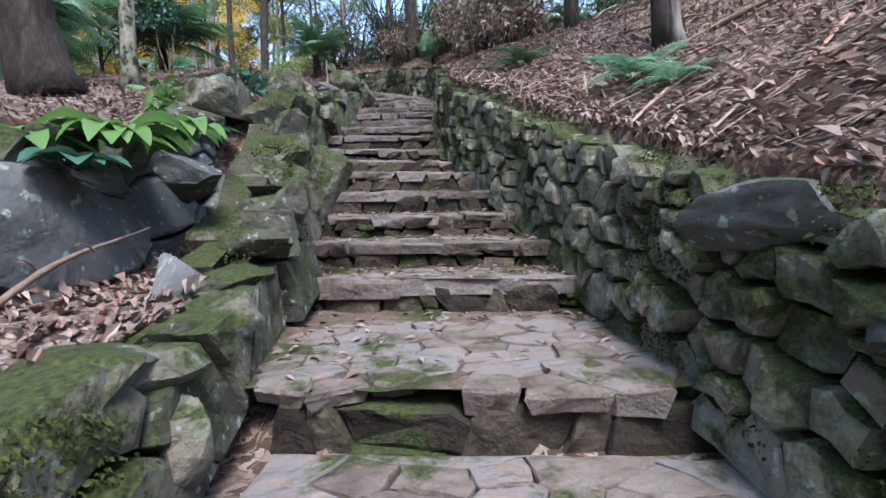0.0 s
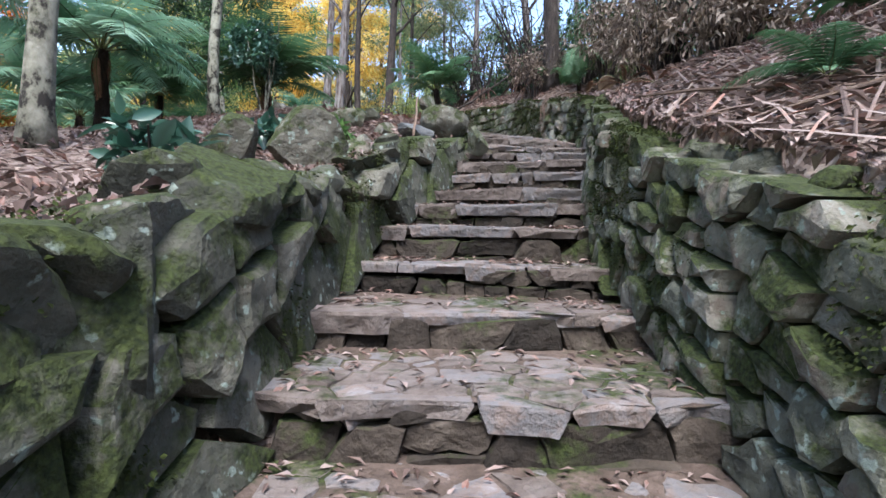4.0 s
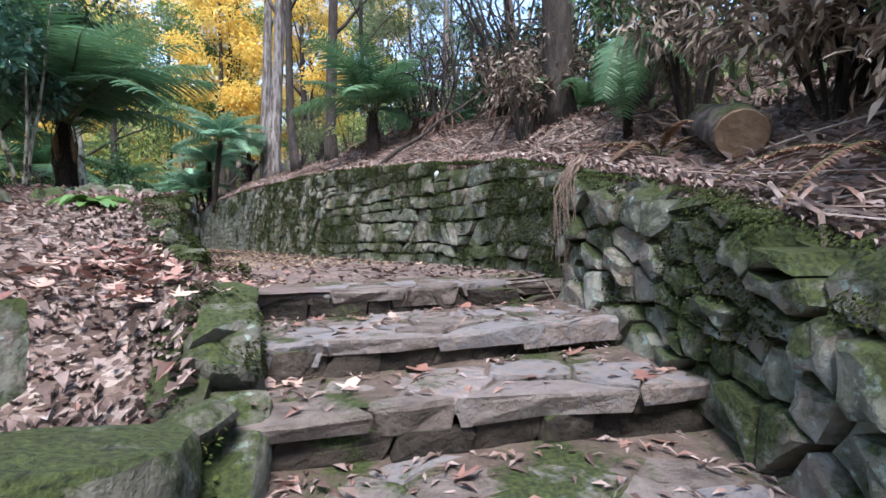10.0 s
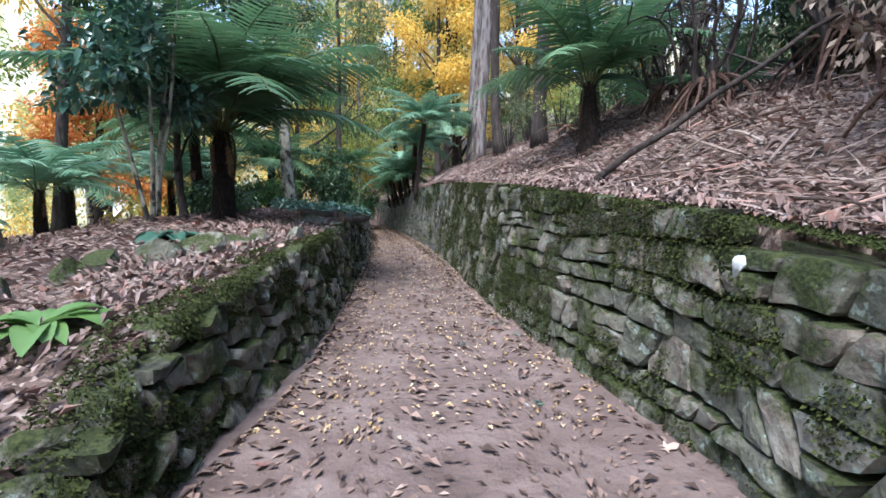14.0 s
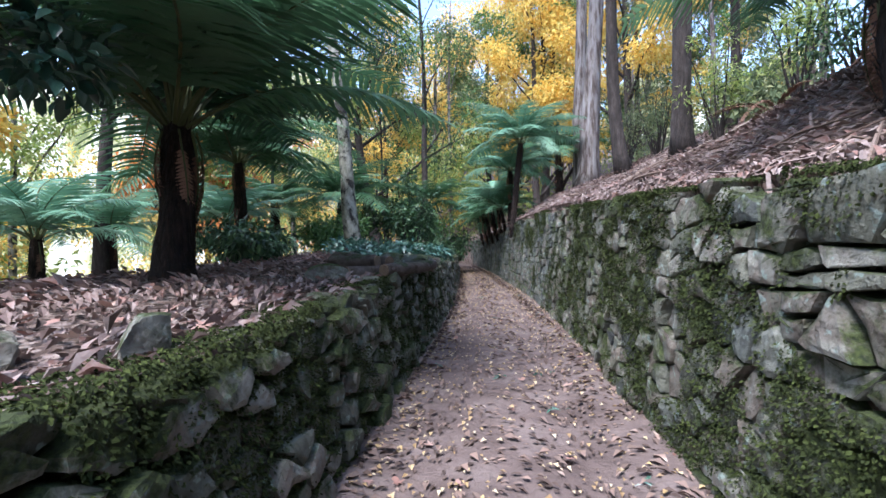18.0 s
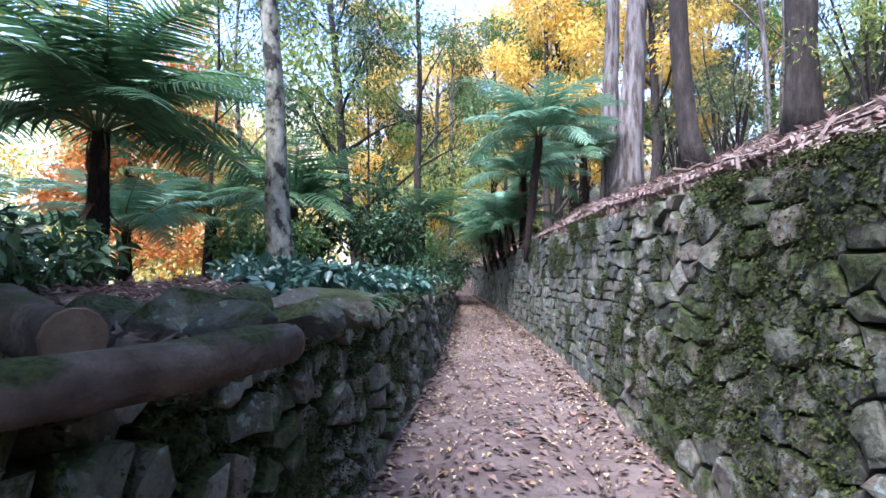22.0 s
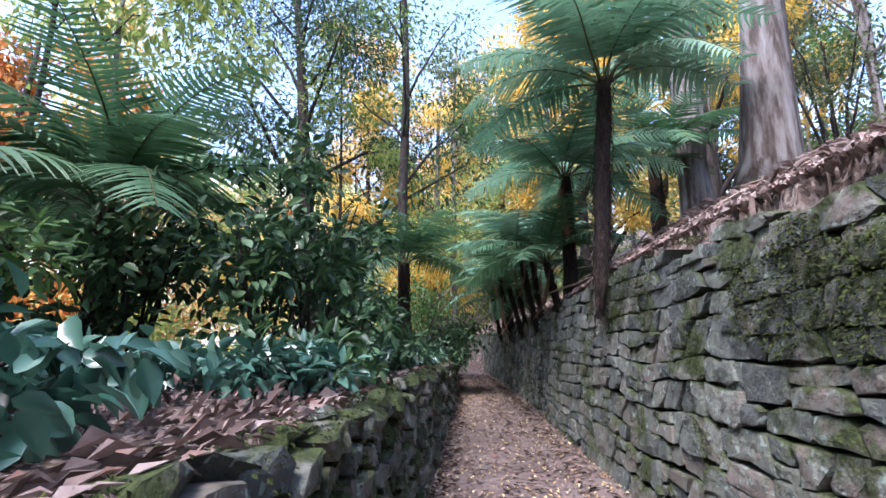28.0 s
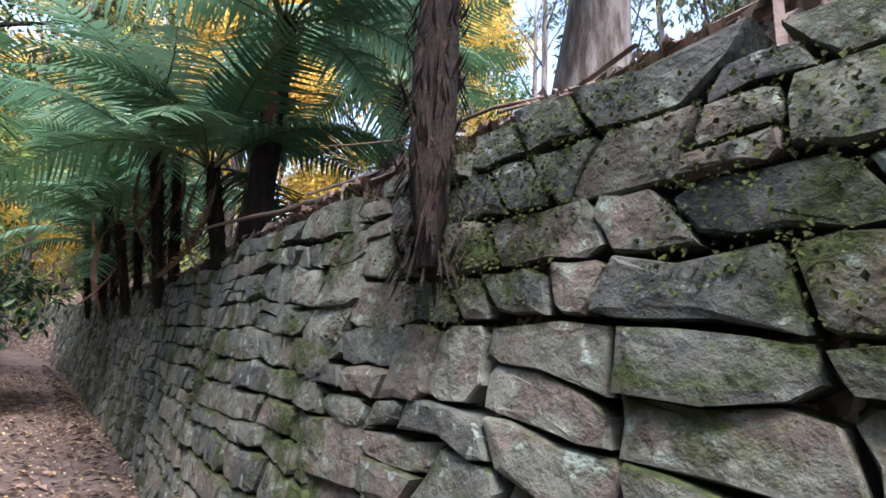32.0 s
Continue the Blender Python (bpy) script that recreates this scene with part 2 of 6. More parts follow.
def litter_floor(m):
    """Lays small crossing leaf shapes of many browns over a soil."""
    nt = m.node_tree
    N, L = nt.nodes, nt.links
    bsdf = N["Principled BSDF"]
    geo = N.new("ShaderNodeNewGeometry")
    ns = N.new("ShaderNodeTexNoise")
    ns.inputs["Scale"].default_value = 9.0
    L.new(geo.outputs["Position"], ns.inputs["Vector"])
    ad = N.new("ShaderNodeMixRGB")
    ad.blend_type = "LINEAR_LIGHT"
    ad.inputs["Fac"].default_value = 0.12
    L.new(geo.outputs["Position"], ad.inputs["Color1"])
    L.new(ns.outputs["Color"], ad.inputs["Color2"])
    vo = N.new("ShaderNodeTexVoronoi")
    vo.inputs["Scale"].default_value = 26.0
    L.new(ad.outputs["Color"], vo.inputs["Vector"])
    sp = N.new("ShaderNodeSeparateXYZ")
    L.new(vo.outputs["Color"], sp.inputs[0])
    cr = N.new("ShaderNodeValToRGB")
    els = cr.color_ramp.elements
    for p, c in ((0.2, (0.05, 0.033, 0.026)), (0.45, (0.11, 0.075, 0.061)), (0.7, (0.20, 0.15, 0.128)), (0.9, (0.29, 0.24, 0.215))):
        e = els.new(p)
        e.color = (*c, 1)
    els[0].color, els[-1].color = (0.025, 0.017, 0.013, 1), (0.42, 0.35, 0.3, 1)
    L.new(sp.outputs[0], cr.inputs["Fac"])
    old = bsdf.inputs["Base Color"].links[0].from_socket
    mx = N.new("ShaderNodeMixRGB")
    mx.inputs["Fac"].default_value = 0.65
    L.new(old, mx.inputs["Color1"])
    L.new(cr.outputs["Color"], mx.inputs["Color2"])
    L.new(mx.outputs["Color"], bsdf.inputs["Base Color"])
    bp = N.new("ShaderNodeBump")
    bp.inputs["Strength"].default_value, bp.inputs["Distance"].default_value = 0.9, 0.03
    L.new(sp.outputs[0], bp.inputs["Height"])
    L.new(bsdf.inputs["Normal"].links[0].from_socket, bp.inputs["Normal"])
    L.new(bp.outputs[0], bsdf.inputs["Normal"])


litter_floor(M_SOIL)
M_LITTER = mat("dry_leaves", [(0.02, (0.028, 0.019, 0.015)), (0.22, (0.085, 0.056, 0.046)), (0.45, (0.18, 0.128, 0.112)), (0.64, (0.28, 0.225, 0.205)), (0.8, (0.19, 0.10, 0.078)), (0.95, (0.40, 0.36, 0.335))],
               scale=14, island=True, bump=0.2, rough=0.7, trans=0.1)
M_PATHLEAF = mat("trodden_leaves", [(0.02, (0.03, 0.02, 0.016)), (0.3, (0.075, 0.05, 0.04)), (0.6, (0.14, 0.10, 0.082)), (0.85, (0.22, 0.15, 0.12)), (0.97, (0.36, 0.30, 0.25))], scale=14, island=True, bump=0.2, rough=0.8)
M_TUFT = mat("shaggy_moss", [(0.05, (0.011, 0.015, 0.006)), (0.45, (0.028, 0.037, 0.013)), (0.8, (0.048, 0.062, 0.019)), (0.96, (0.065, 0.082, 0.024))], scale=2.5, island=True, bump=0, rough=0.95, trans=0.15, spec=0.1)
M_YLEAF = mat("yellow_fallen_leaves", [(0.1, (0.20, 0.125, 0.06)), (0.5, (0.36, 0.26, 0.125)), (0.9, (0.46, 0.39, 0.26))], scale=14, island=True, bump=0.1, rough=0.6)
M_PINKLEAF = mat("pink_brown_star_leaves", [(0.05, (0.12, 0.052, 0.04)), (0.35, (0.23, 0.12, 0.096)), (0.65, (0.32, 0.205, 0.165)), (0.95, (0.44, 0.33, 0.27))], scale=14, island=True, bump=0.2, rough=0.7, trans=0.1)
M_BARKSTRIP = mat("bark_strip", [(0.05, (0.05, 0.035, 0.03)), (0.35, (0.14, 0.10, 0.085)), (0.7, (0.25, 0.205, 0.185)), (0.94, (0.28, 0.13, 0.085))], scale=9, island=True, bump=0.3, rough=0.8)
M_WHITE = mat("white_lichen", [(0.3, (0.2, 0.22, 0.22)), (0.6, (0.5, 0.53, 0.53))], scale=20, bump=0.4)
M_TWIG = mat("twigs", [(0.2, (0.06, 0.04, 0.03)), (0.6, (0.16, 0.115, 0.09)), (0.9, (0.30, 0.25, 0.21))], scale=20, island=True, bump=0.4, rough=0.9)
M_FERNTRUNK = mat("fern_trunk_fibre", [(0.3, (0.007, 0.005, 0.004)), (0.55, (0.026, 0.016, 0.012)), (0.85, (0.085, 0.05, 0.035))], scale=14, stretch=(2, 2, 0.5), bump=1.0, bump_scale=40, rough=0.97)
M_FERN = mat("fern_frond", [(0.1, (0.024, 0.06, 0.028)), (0.5, (0.06, 0.14, 0.065)), (0.9, (0.12, 0.24, 0.115))], scale=2.0, obj=True, bump=0, rough=0.5, trans=0.3, spec=0.4)
M_FERNLITE = mat("pale_fern_frond", [(0.1, (0.07, 0.17, 0.10)), (0.5, (0.14, 0.29, 0.18)), (0.9, (0.25, 0.41, 0.28))], scale=2.0, obj=True, bump=0, rough=0.45, trans=0.3, spec=0.4)
M_DEADFERN = mat("dead_frond", [(0.1, (0.06, 0.028, 0.018)), (0.5, (0.14, 0.07, 0.045)), (0.9, (0.25, 0.14, 0.09))], scale=4, obj=True, bump=0.2, rough=0.85)
M_RACHIS = mat("frond_stalk", [(0.2, (0.035, 0.045, 0.015)), (0.8, (0.10, 0.11, 0.04))], scale=6, bump=0.1, rough=0.6)
M_GUM = mat("gum_bark", [(0.3, (0.03, 0.021, 0.018)), (0.43, (0.085, 0.066, 0.058)), (0.52, (0.17, 0.15, 0.142)), (0.72, (0.27, 0.265, 0.262))], scale=3.2, stretch=(2.6, 2.6, 0.4), bump=0.9, bump_scale=12, rough=0.85)
M_DARKBARK = mat("dark_bark", [(0.25, (0.013, 0.011, 0.01)), (0.55, (0.042, 0.034, 0.03)), (0.85, (0.105, 0.09, 0.08))], scale=6, stretch=(2, 2, 0.5), bump=0.9, bump_scale=22, rough=0.95)
M_BIRCH = mat("pale_spotted_bark", [(0.42, (0.02, 0.018, 0.015)), (0.47, (0.13, 0.13, 0.10)), (0.6, (0.24, 0.24, 0.195)), (0.85, (0.34, 0.34, 0.29))], scale=6.5, stretch=(1.0, 1.0, 0.7), bump=0.4, bump_scale=24, rough=0.85,
              moss=MOSS, moss_amt=0.2)
M_ROOT = mat("root_bark", [(0.25, (0.03, 0.017, 0.013)), (0.55, (0.085, 0.05, 0.038)), (0.85, (0.17, 0.11, 0.085))], scale=9, bump=0.7, bump_scale=30, rough=0.95)
M_LOG = mat("fallen_log_bark", [(0.2, (0.03, 0.022, 0.018)), (0.5, (0.09, 0.07, 0.058)), (0.85, (0.19, 0.16, 0.135))], scale=7, bump=0.8, bump_scale=24, rough=0.95, moss=MOSS, moss_amt=0.35)
M_ENDGRAIN = mat("sawn_wood", [(0.2, (0.085, 0.055, 0.035)), (0.55, (0.17, 0.115, 0.075)), (0.9, (0.27, 0.20, 0.14))], scale=11, bump=0.3, rough=0.85)
M_LEAFDK = mat("dark_shrub_leaf", [(0.05, (0.013, 0.034, 0.016)), (0.5, (0.033, 0.08, 0.034)), (0.95, (0.09, 0.165, 0.065))], scale=3, island=True, bump=0, rough=0.45, trans=0.22, spec=0.35)
M_LEAFMD = mat("green_leaf", [(0.05, (0.04, 0.10, 0.028)), (0.5, (0.09, 0.19, 0.055)), (0.95, (0.18, 0.29, 0.095))], scale=3, island=True, bump=0, rough=0.45, trans=0.35, spec=0.4)
M_LEAFBL = mat("glossy_blue_green_leaf", [(0.05, (0.014, 0.05, 0.034)), (0.5, (0.035, 0.10, 0.07)), (0.95, (0.085, 0.17, 0.125))], scale=3, island=True, bump=0, rough=0.3, trans=0.2, spec=0.6)
M_LEAFYL = mat("autumn_yellow_leaf", [(0.05, (0.55, 0.29, 0.05)), (0.4, (0.72, 0.5, 0.11)), (0.75, (0.78, 0.64, 0.2)), (0.95, (0.55, 0.55, 0.2))], scale=2, island=True, bump=0, rough=0.5, trans=0.55)
# paler copy of the green leaf: haze and sunlight put into its colour
M_HAZYLEAF = mat("painted_sun_haze_leaf", [(0.05, (0.13, 0.20, 0.05)), (0.5, (0.27, 0.36, 0.10)), (0.95, (0.44, 0.46, 0.17))], scale=2, island=True, bump=0, rough=0.5, trans=0.5)
M_LEAFOR = mat("autumn_orange_leaf", [(0.05, (0.35, 0.10, 0.03)), (0.5, (0.55, 0.22, 0.06)), (0.95, (0.60, 0.33, 0.10))], scale=2, island=True, bump=0, rough=0.5, trans=0.45)
M_LEAFGUM = mat("gum_leaf", [(0.05, (0.05, 0.08, 0.04)), (0.5, (0.12, 0.16, 0.075)), (0.95, (0.26, 0.28, 0.13))], scale=2, island=True, bump=0, rough=0.5, trans=0.4)
M_PALELEAF = mat("withered_pale_leaf", [(0.05, (0.06, 0.042, 0.03)), (0.5, (0.17, 0.13, 0.10)), (0.95, (0.34, 0.29, 0.24))], scale=3, island=True, bump=0.1, rough=0.75, trans=0.15)

def leaf_geo(P, D, N, ln, wd, fold=0.12, droop=0.0, kind_="folded"):
    """Many leaves at once: places, directions, normals, lengths and widths. Flat ones are for far or tiny leaves, broad ones for near leaves."""
    P, D, N = (np.asarray(a, float) for a in (P, D, N))
    ln, wd = np.broadcast_to(ln, len(P))[:, None], np.broadcast_to(wd, len(P))[:, None]
    D = D / np.linalg.norm(D, axis=1)[:, None]
    S = np.cross(D, N)
    S /= np.linalg.norm(S, axis=1)[:, None] + 1e-9
    U = np.cross(S, D)
    tip = P + D * ln - U * ln * droop
    lift = U * wd * fold * 2

    def at(f, side, w):
        return P + D * ln * f - U * ln * droop * f * f + S * wd * side * w + lift * abs(side) * w * 2

    if kind_ == "flat":
        V = np.stack([P, at(0.45, 1, 0.5), tip, at(0.45, -1, 0.5)], 1).reshape(-1, 3)
        return V, (np.arange(len(P))[:, None] * 4 + [0, 1, 2, 3]).tolist()
    if kind_ == "broad":
        V = np.stack([P, at(0.2, 1, 0.38), at(0.5, 1, 0.5), at(0.8, 1, 0.27), tip, at(0.8, -1, 0.27), at(0.5, -1, 0.5), at(0.2, -1, 0.38), at(0.5, 0, 0)], 1).reshape(-1, 3)
        o = np.arange(len(P))[:, None] * 9
        return V, np.concatenate([o + q for q in ([0, 1, 2, 8], [8, 2, 3, 4], [0, 8, 6, 7], [8, 4, 5, 6])], 0).tolist()
    V = np.stack([P, at(0.45, 1, 0.5), at(0.45, 0, 0), at(0.45, -1, 0.5), tip], 1).reshape(-1, 3)
    o = np.arange(len(P))[:, None] * 5
    return V, np.concatenate([o + [0, 1, 2], o + [2, 1, 4], o + [0, 2, 3], o + [2, 4, 3]], 0).tolist()


# ---- plan ----
# outer faces of the stone walls along the way: x, y, foot, top
RIGHT = [(-5.9, -11.4, -4.0, -3.2), (-5.0, -10, -3.9, -3.0), (-4.06, -8.48, -3.74, -2.88), (-3.28, -7.35, -3.45, -2.5), (-2.65, -6.1, -3.0, -2.1), (-2.15, -4.9, -2.62, -1.62), (-1.72, -3.95, -2.25, -1.3),
         (-1.47, -3.2, -1.9, -1.05), (-.66, -2.14, -1.25, -.6), (.25, -.95, -.85, -.2), (.8, -.2, -.5, .2), (1.05, .6, -.35, .5), (1.28, 1.74, -.04, .74),
         (1.32, 2.8, -.04, 1.0), (1.1, 4.5, -.04, 1.2), (.7, 6.0, -.04, 1.33), (.4, 7.4, -.04, 1.45), (.1, 9.2, -.04, 1.55), (-.05, 10.6, -.04, 1.62),
         (-.5, 13.4, -.04, 1.76), (-.75, 14.7, -.04, 1.82), (-1.1, 16.6, -.04, 1.84), (-1.75, 19.5, -.04, 1.84), (-2.2, 21.3, -.04, 1.74),
         (-2.75, 24, -.04, 1.62), (-4.0, 28.8, -.04, 1.5), (-6.0, 36, -.04, 1.5), (-9.5, 44, -.04, 1.5)]
LEFT = [(-7.2, -9.8, -4.0, -3.45), (-6.3, -8.4, -3.85, -3.4), (-5.53, -7.34, -3.66, -3.3), (-5.1, -6.7, -3.5, -3.15), (-4.75, -6.18, -3.42, -2.6), (-4.5, -5.6, -3.2, -2.4), (-4.25, -5.1, -3.0, -2.05), (-3.85, -4.2, -2.6, -1.66), (-3.2, -2.75, -2.1, -1.5),
        (-2.5, -1.75, -1.62, -.98), (-1.8, -.93, -1.25, -.82), (-1.12, -.15, -.8, -.58), (-.9, .4, -.55, -.36), (-.8, 1.2, -.2, .0), (-.82, 1.9, -.04, .14), (-1.05, 2.5, -.04, .12), (-1.22, 3.1, -.04, .34),
        (-1.32, 3.9, -.04, .66), (-1.3, 5.4, -.04, .85), (-1.45, 7.0, -.04, .88), (-1.6, 8, -.04, .9), (-1.9, 10.4, -.04, .95),
        (-2.3, 13.2, -.04, .95), (-2.75, 16, -.04, .93), (-3.5, 20, -.04, .88), (-4.6, 25.5, -.04, .8), (-6.6, 34, -.04, .8), (-10.5, 42, -.04, .8)]
# step noses: left end, right end, level
STEPS = [(-5.53, -7.34, -4.06, -8.48, -3.63), (-4.75, -6.18, -3.28, -7.35, -3.40), (-4.48, -5.58, -3.0, -6.78, -3.19), (-4.25, -5.08, -2.67, -6.1, -2.98),
         (-4.05, -4.62, -2.42, -5.42, -2.75), (-3.85, -4.2, -2.16, -4.86, -2.5), (-3.56, -3.5, -1.78, -4.08, -2.29), (-3.18, -2.75, -1.66, -3.52, -2.07),
         (-2.80, -2.22, -1.40, -3.10, -1.80), (-2.51, -1.76, -1.12, -2.72, -1.58), (-2.13, -1.32, -.9, -2.42, -1.40), (-1.8, -.93, -.62, -2.08, -1.18),
         (-1.46, -.56, -.23, -1.6, -.96), (-1.12, -.2, .27, -.95, -.75), (-.95, .22, .75, -.3, -.54), (-.86, .72, .95, .43, -.32), (-.82, 1.1, 1.15, 1.06, -.15), (-.78, 1.72, 1.3, 1.76, 0.0)]


class Line:
    """A wall line with foot and top levels, measured along its length."""

    def __init__(self, rows):
        a = np.array(rows, float)
        s = np.r_[0, np.cumsum(np.hypot(*np.diff(a[:, :2], axis=0).T))]
        self.n = int(s[-1] / 0.25)
        self.s = np.linspace(0, s[-1], self.n)
        cols = [np.interp(self.s, s, a[:, k]) for k in range(4)]
        for k in range(2):  # rounds the corners of the line
            c = cols[k]
            for _ in range(3):
                c[1:-1] = (c[:-2] + 2 * c[1:-1] + c[2:]) / 4
        self.xy, self.foot, self.top = np.stack(cols[:2], 1), cols[2], cols[3]
        d = np.gradient(self.xy, axis=0)
        d /= np.linalg.norm(d, axis=1)[:, None]
        self.left = np.stack([-d[:, 1], d[:, 0]], 1)
        self.len = s[-1]

    def at(self, s):
        f = lambda c: np.interp(s, self.s, c)  # noqa: E731
        return f(self.xy[:, 0]), f(self.xy[:, 1]), f(self.left[:, 0]), f(self.left[:, 1]), f(self.foot), f(self.top)

    def side(self, p):
        """Signed distance to the left of the line, nearest index, and the top level blended along the line with distance."""
        p = np.asarray(p, float)
        sg, idx, top = np.zeros(len(p)), np.zeros(len(p), int), np.zeros(len(p))
        for k in range(0, len(p), 4000):
            q = p[k:k + 4000]
            d = q[:, None, :] - self.xy[None]
            r = np.hypot(d[..., 0], d[..., 1])
            i = r.argmin(1)
            rows_ = np.arange(len(q))
            best = r[rows_, i]
            dn = (d[rows_, i] * self.left[i]).sum(1)
            sg[k:k + 4000] = np.where(best < 4, dn, np.sign(dn) * best)
            w = np.exp(-(r - best[:, None]) / (0.06 + 0.5 * best[:, None]))
            top[k:k + 4000] = (w * self.top).sum(1) / w.sum(1)
            idx[k:k + 4000] = i
        return sg, idx, top


ROCKS = [(-8.6, -9.2, -3.45, -2.75), (-7.6, -8.1, -3.4, -2.7), (-6.6, -7.2, -3.4, -2.62), (-5.75, -6.2, -3.38, -2.55), (-5.1, -5.2, -3.1, -2.25), (-4.75, -4.6, -2.7, -1.85)]
RW, LW, BW = Line(RIGHT), Line(LEFT), Line(ROCKS)


def wavy(p, k, seed):
    return np.array([noise.fractal(Vector((x * k + seed, y * k - seed, seed)), 0.9, 2.0, 4) for x, y in p])


def ground_z(p, rough=True):
    """The level of the ground at points of the plan."""
    p = np.asarray(p, float)
    dr, ir, tr = RW.side(p)
    dl, il, tl = LW.side(p)
    dr, z = -dr, np.zeros(len(p))
    lev = np.full(len(p), -3.86)
    for a, b, c, d, h in STEPS:
        nx, ny = -(d - b), (c - a)
        q = ((p[:, 0] - a) * nx + (p[:, 1] - b) * ny) / math.hypot(nx, ny)
        lev = np.where(q > 0.20, np.maximum(lev, h), lev)
    z = lev - 0.055
    shelf = 1.15 * np.clip((p[:, 1] + 0.5) / 2.5, 0, 1) * np.clip((12.0 - p[:, 1]) / 3.0, 0, 1)  # a flatter strip behind the wall's top
    up = np.clip(dr - shelf, 0, None)
    bank_r = tr - 0.04 + 0.13 * np.minimum(dr, shelf) + np.where(up < 6, 0.43 * up, 2.58 + 0.33 * (up - 6))
    bank_r = np.minimum(bank_r, tr + 12 + 0.06 * dr)
    fall = np.clip(dl - 2.5, 0, 45)
    bank_l = tl - 0.05 + 0.06 * np.clip(dl, 0, 2.5) - 0.10 * fall
    db, ib, tb = BW.side(p)
    bank_l = np.where((db > 0.25) & (p[:, 1] < -4.5) & (p[:, 1] > -10), np.maximum(bank_l, tb - 0.06 + 0.05 * np.clip(db, 0, 2.5) - 0.1 * np.clip(db - 2.5, 0, 45)), bank_l)
    if rough:
        w = wavy(p, 0.8, 3.0) * 0.10 + wavy(p, 0.17, 8.0) * 0.35
        bank_r = bank_r + w * np.clip((dr - 0.2) * 0.8, 0, 1)
        bank_l = bank_l + w * 0.6 * np.clip((dl - 0.3) * 0.7, 0, 1)
    bank_l = np.where((db <= 0.25) & (p[:, 1] < -4.9) & (p[:, 1] > -10), np.minimum(bank_l, BW.foot[ib] + 0.1), bank_l)
    z = np.where(dl > 0.20, bank_l, z)
    z = np.where(dr > 0.20, bank_r, z)
    return z


def spaced(a, b, step, far):
    mid = np.arange(a, b, step)
    grow = step * np.cumsum(1.22 ** np.arange(1, 46))
    grow = grow[grow < far]
    return np.r_[a - grow[::-1], mid, mid[-1] + grow]


gx, gy = spaced(-9, 6, 0.17, 500), spaced(-12, 31, 0.17, 500)
GX, GY = np.meshgrid(gx, gy)
gp = np.stack([GX.ravel(), GY.ravel()], 1)
gz = ground_z(gp)
W = len(gx)
gf = [(j * W + i, j * W + i + 1, (j + 1) * W + i + 1, (j + 1) * W + i) for j in range(len(gy) - 1) for i in range(W - 1)]
ground = part("ground", (np.c_[gp, gz], gf), M_SOIL, smooth=True)
tagged(ground, "brown forest floor of soil and rotting leaves", "ground", kind="structure")


def level_at(x, y):
    return float(ground_z([(x, y)])[0])


# trodden earth path between the walls
s0 = RW.s[np.argmin(np.hypot(RW.xy[:, 0] - 1.28, RW.xy[:, 1] - 1.9))]
PV, PF, ncol = [], [], 17
rows = np.arange(s0, RW.len - 0.3, 0.12)
for s in rows:
    x, y, nx, ny, *_ = RW.at(s)
    d, i, _ = LW.side(np.array([[x, y]]))
    i = int(i[0])
    ex, ey = LW.xy[i]
    for c in range(ncol):
        f = -0.06 + 1.12 * c / (ncol - 1)
        px, py = x + (ex - x) * f, y + (ey - y) * f
        e = 0.018 * noise.noise(Vector((px * 3, py * 3, 0))) + 0.03 * (abs(2 * f - 1) ** 4)
        PV.append((px, py, e - 0.012))
for j in range(len(rows) - 1):
    for c in range(ncol - 1):
        a = j * ncol + c
        PF.append((a, a + 1, a + ncol + 1, a + ncol))
path = part("path", (PV, PF), M_PATH, smooth=True)
tagged(path, "trodden brown earth path strewn with fallen leaves", "path", kind="structure")


# ---- stones ----
def clip_cell(seed, others, poly, sv):
    for ox, oy in others:
        mx, my = (seed[0] + ox) / 2, (seed[1] + oy) / 2
        nx, ny = ox - seed[0], (oy - seed[1]) * sv * sv
        out = []
        for k in range(len(poly)):
            a, b = poly[k], poly[(k + 1) % len(poly)]
            da, db = (a[0] - mx) * nx + (a[1] - my) * ny, (b[0] - mx) * nx + (b[1] - my) * ny
            if da <= 0:
                out.append(a)
            if (da < 0 < db) or (db < 0 < da):
                t = da / (da - db)
                out.append((a[0] + (b[0] - a[0]) * t, a[1] + (b[1] - a[1]) * t))
        poly = out
        if len(poly) < 3:
            break
    return poly


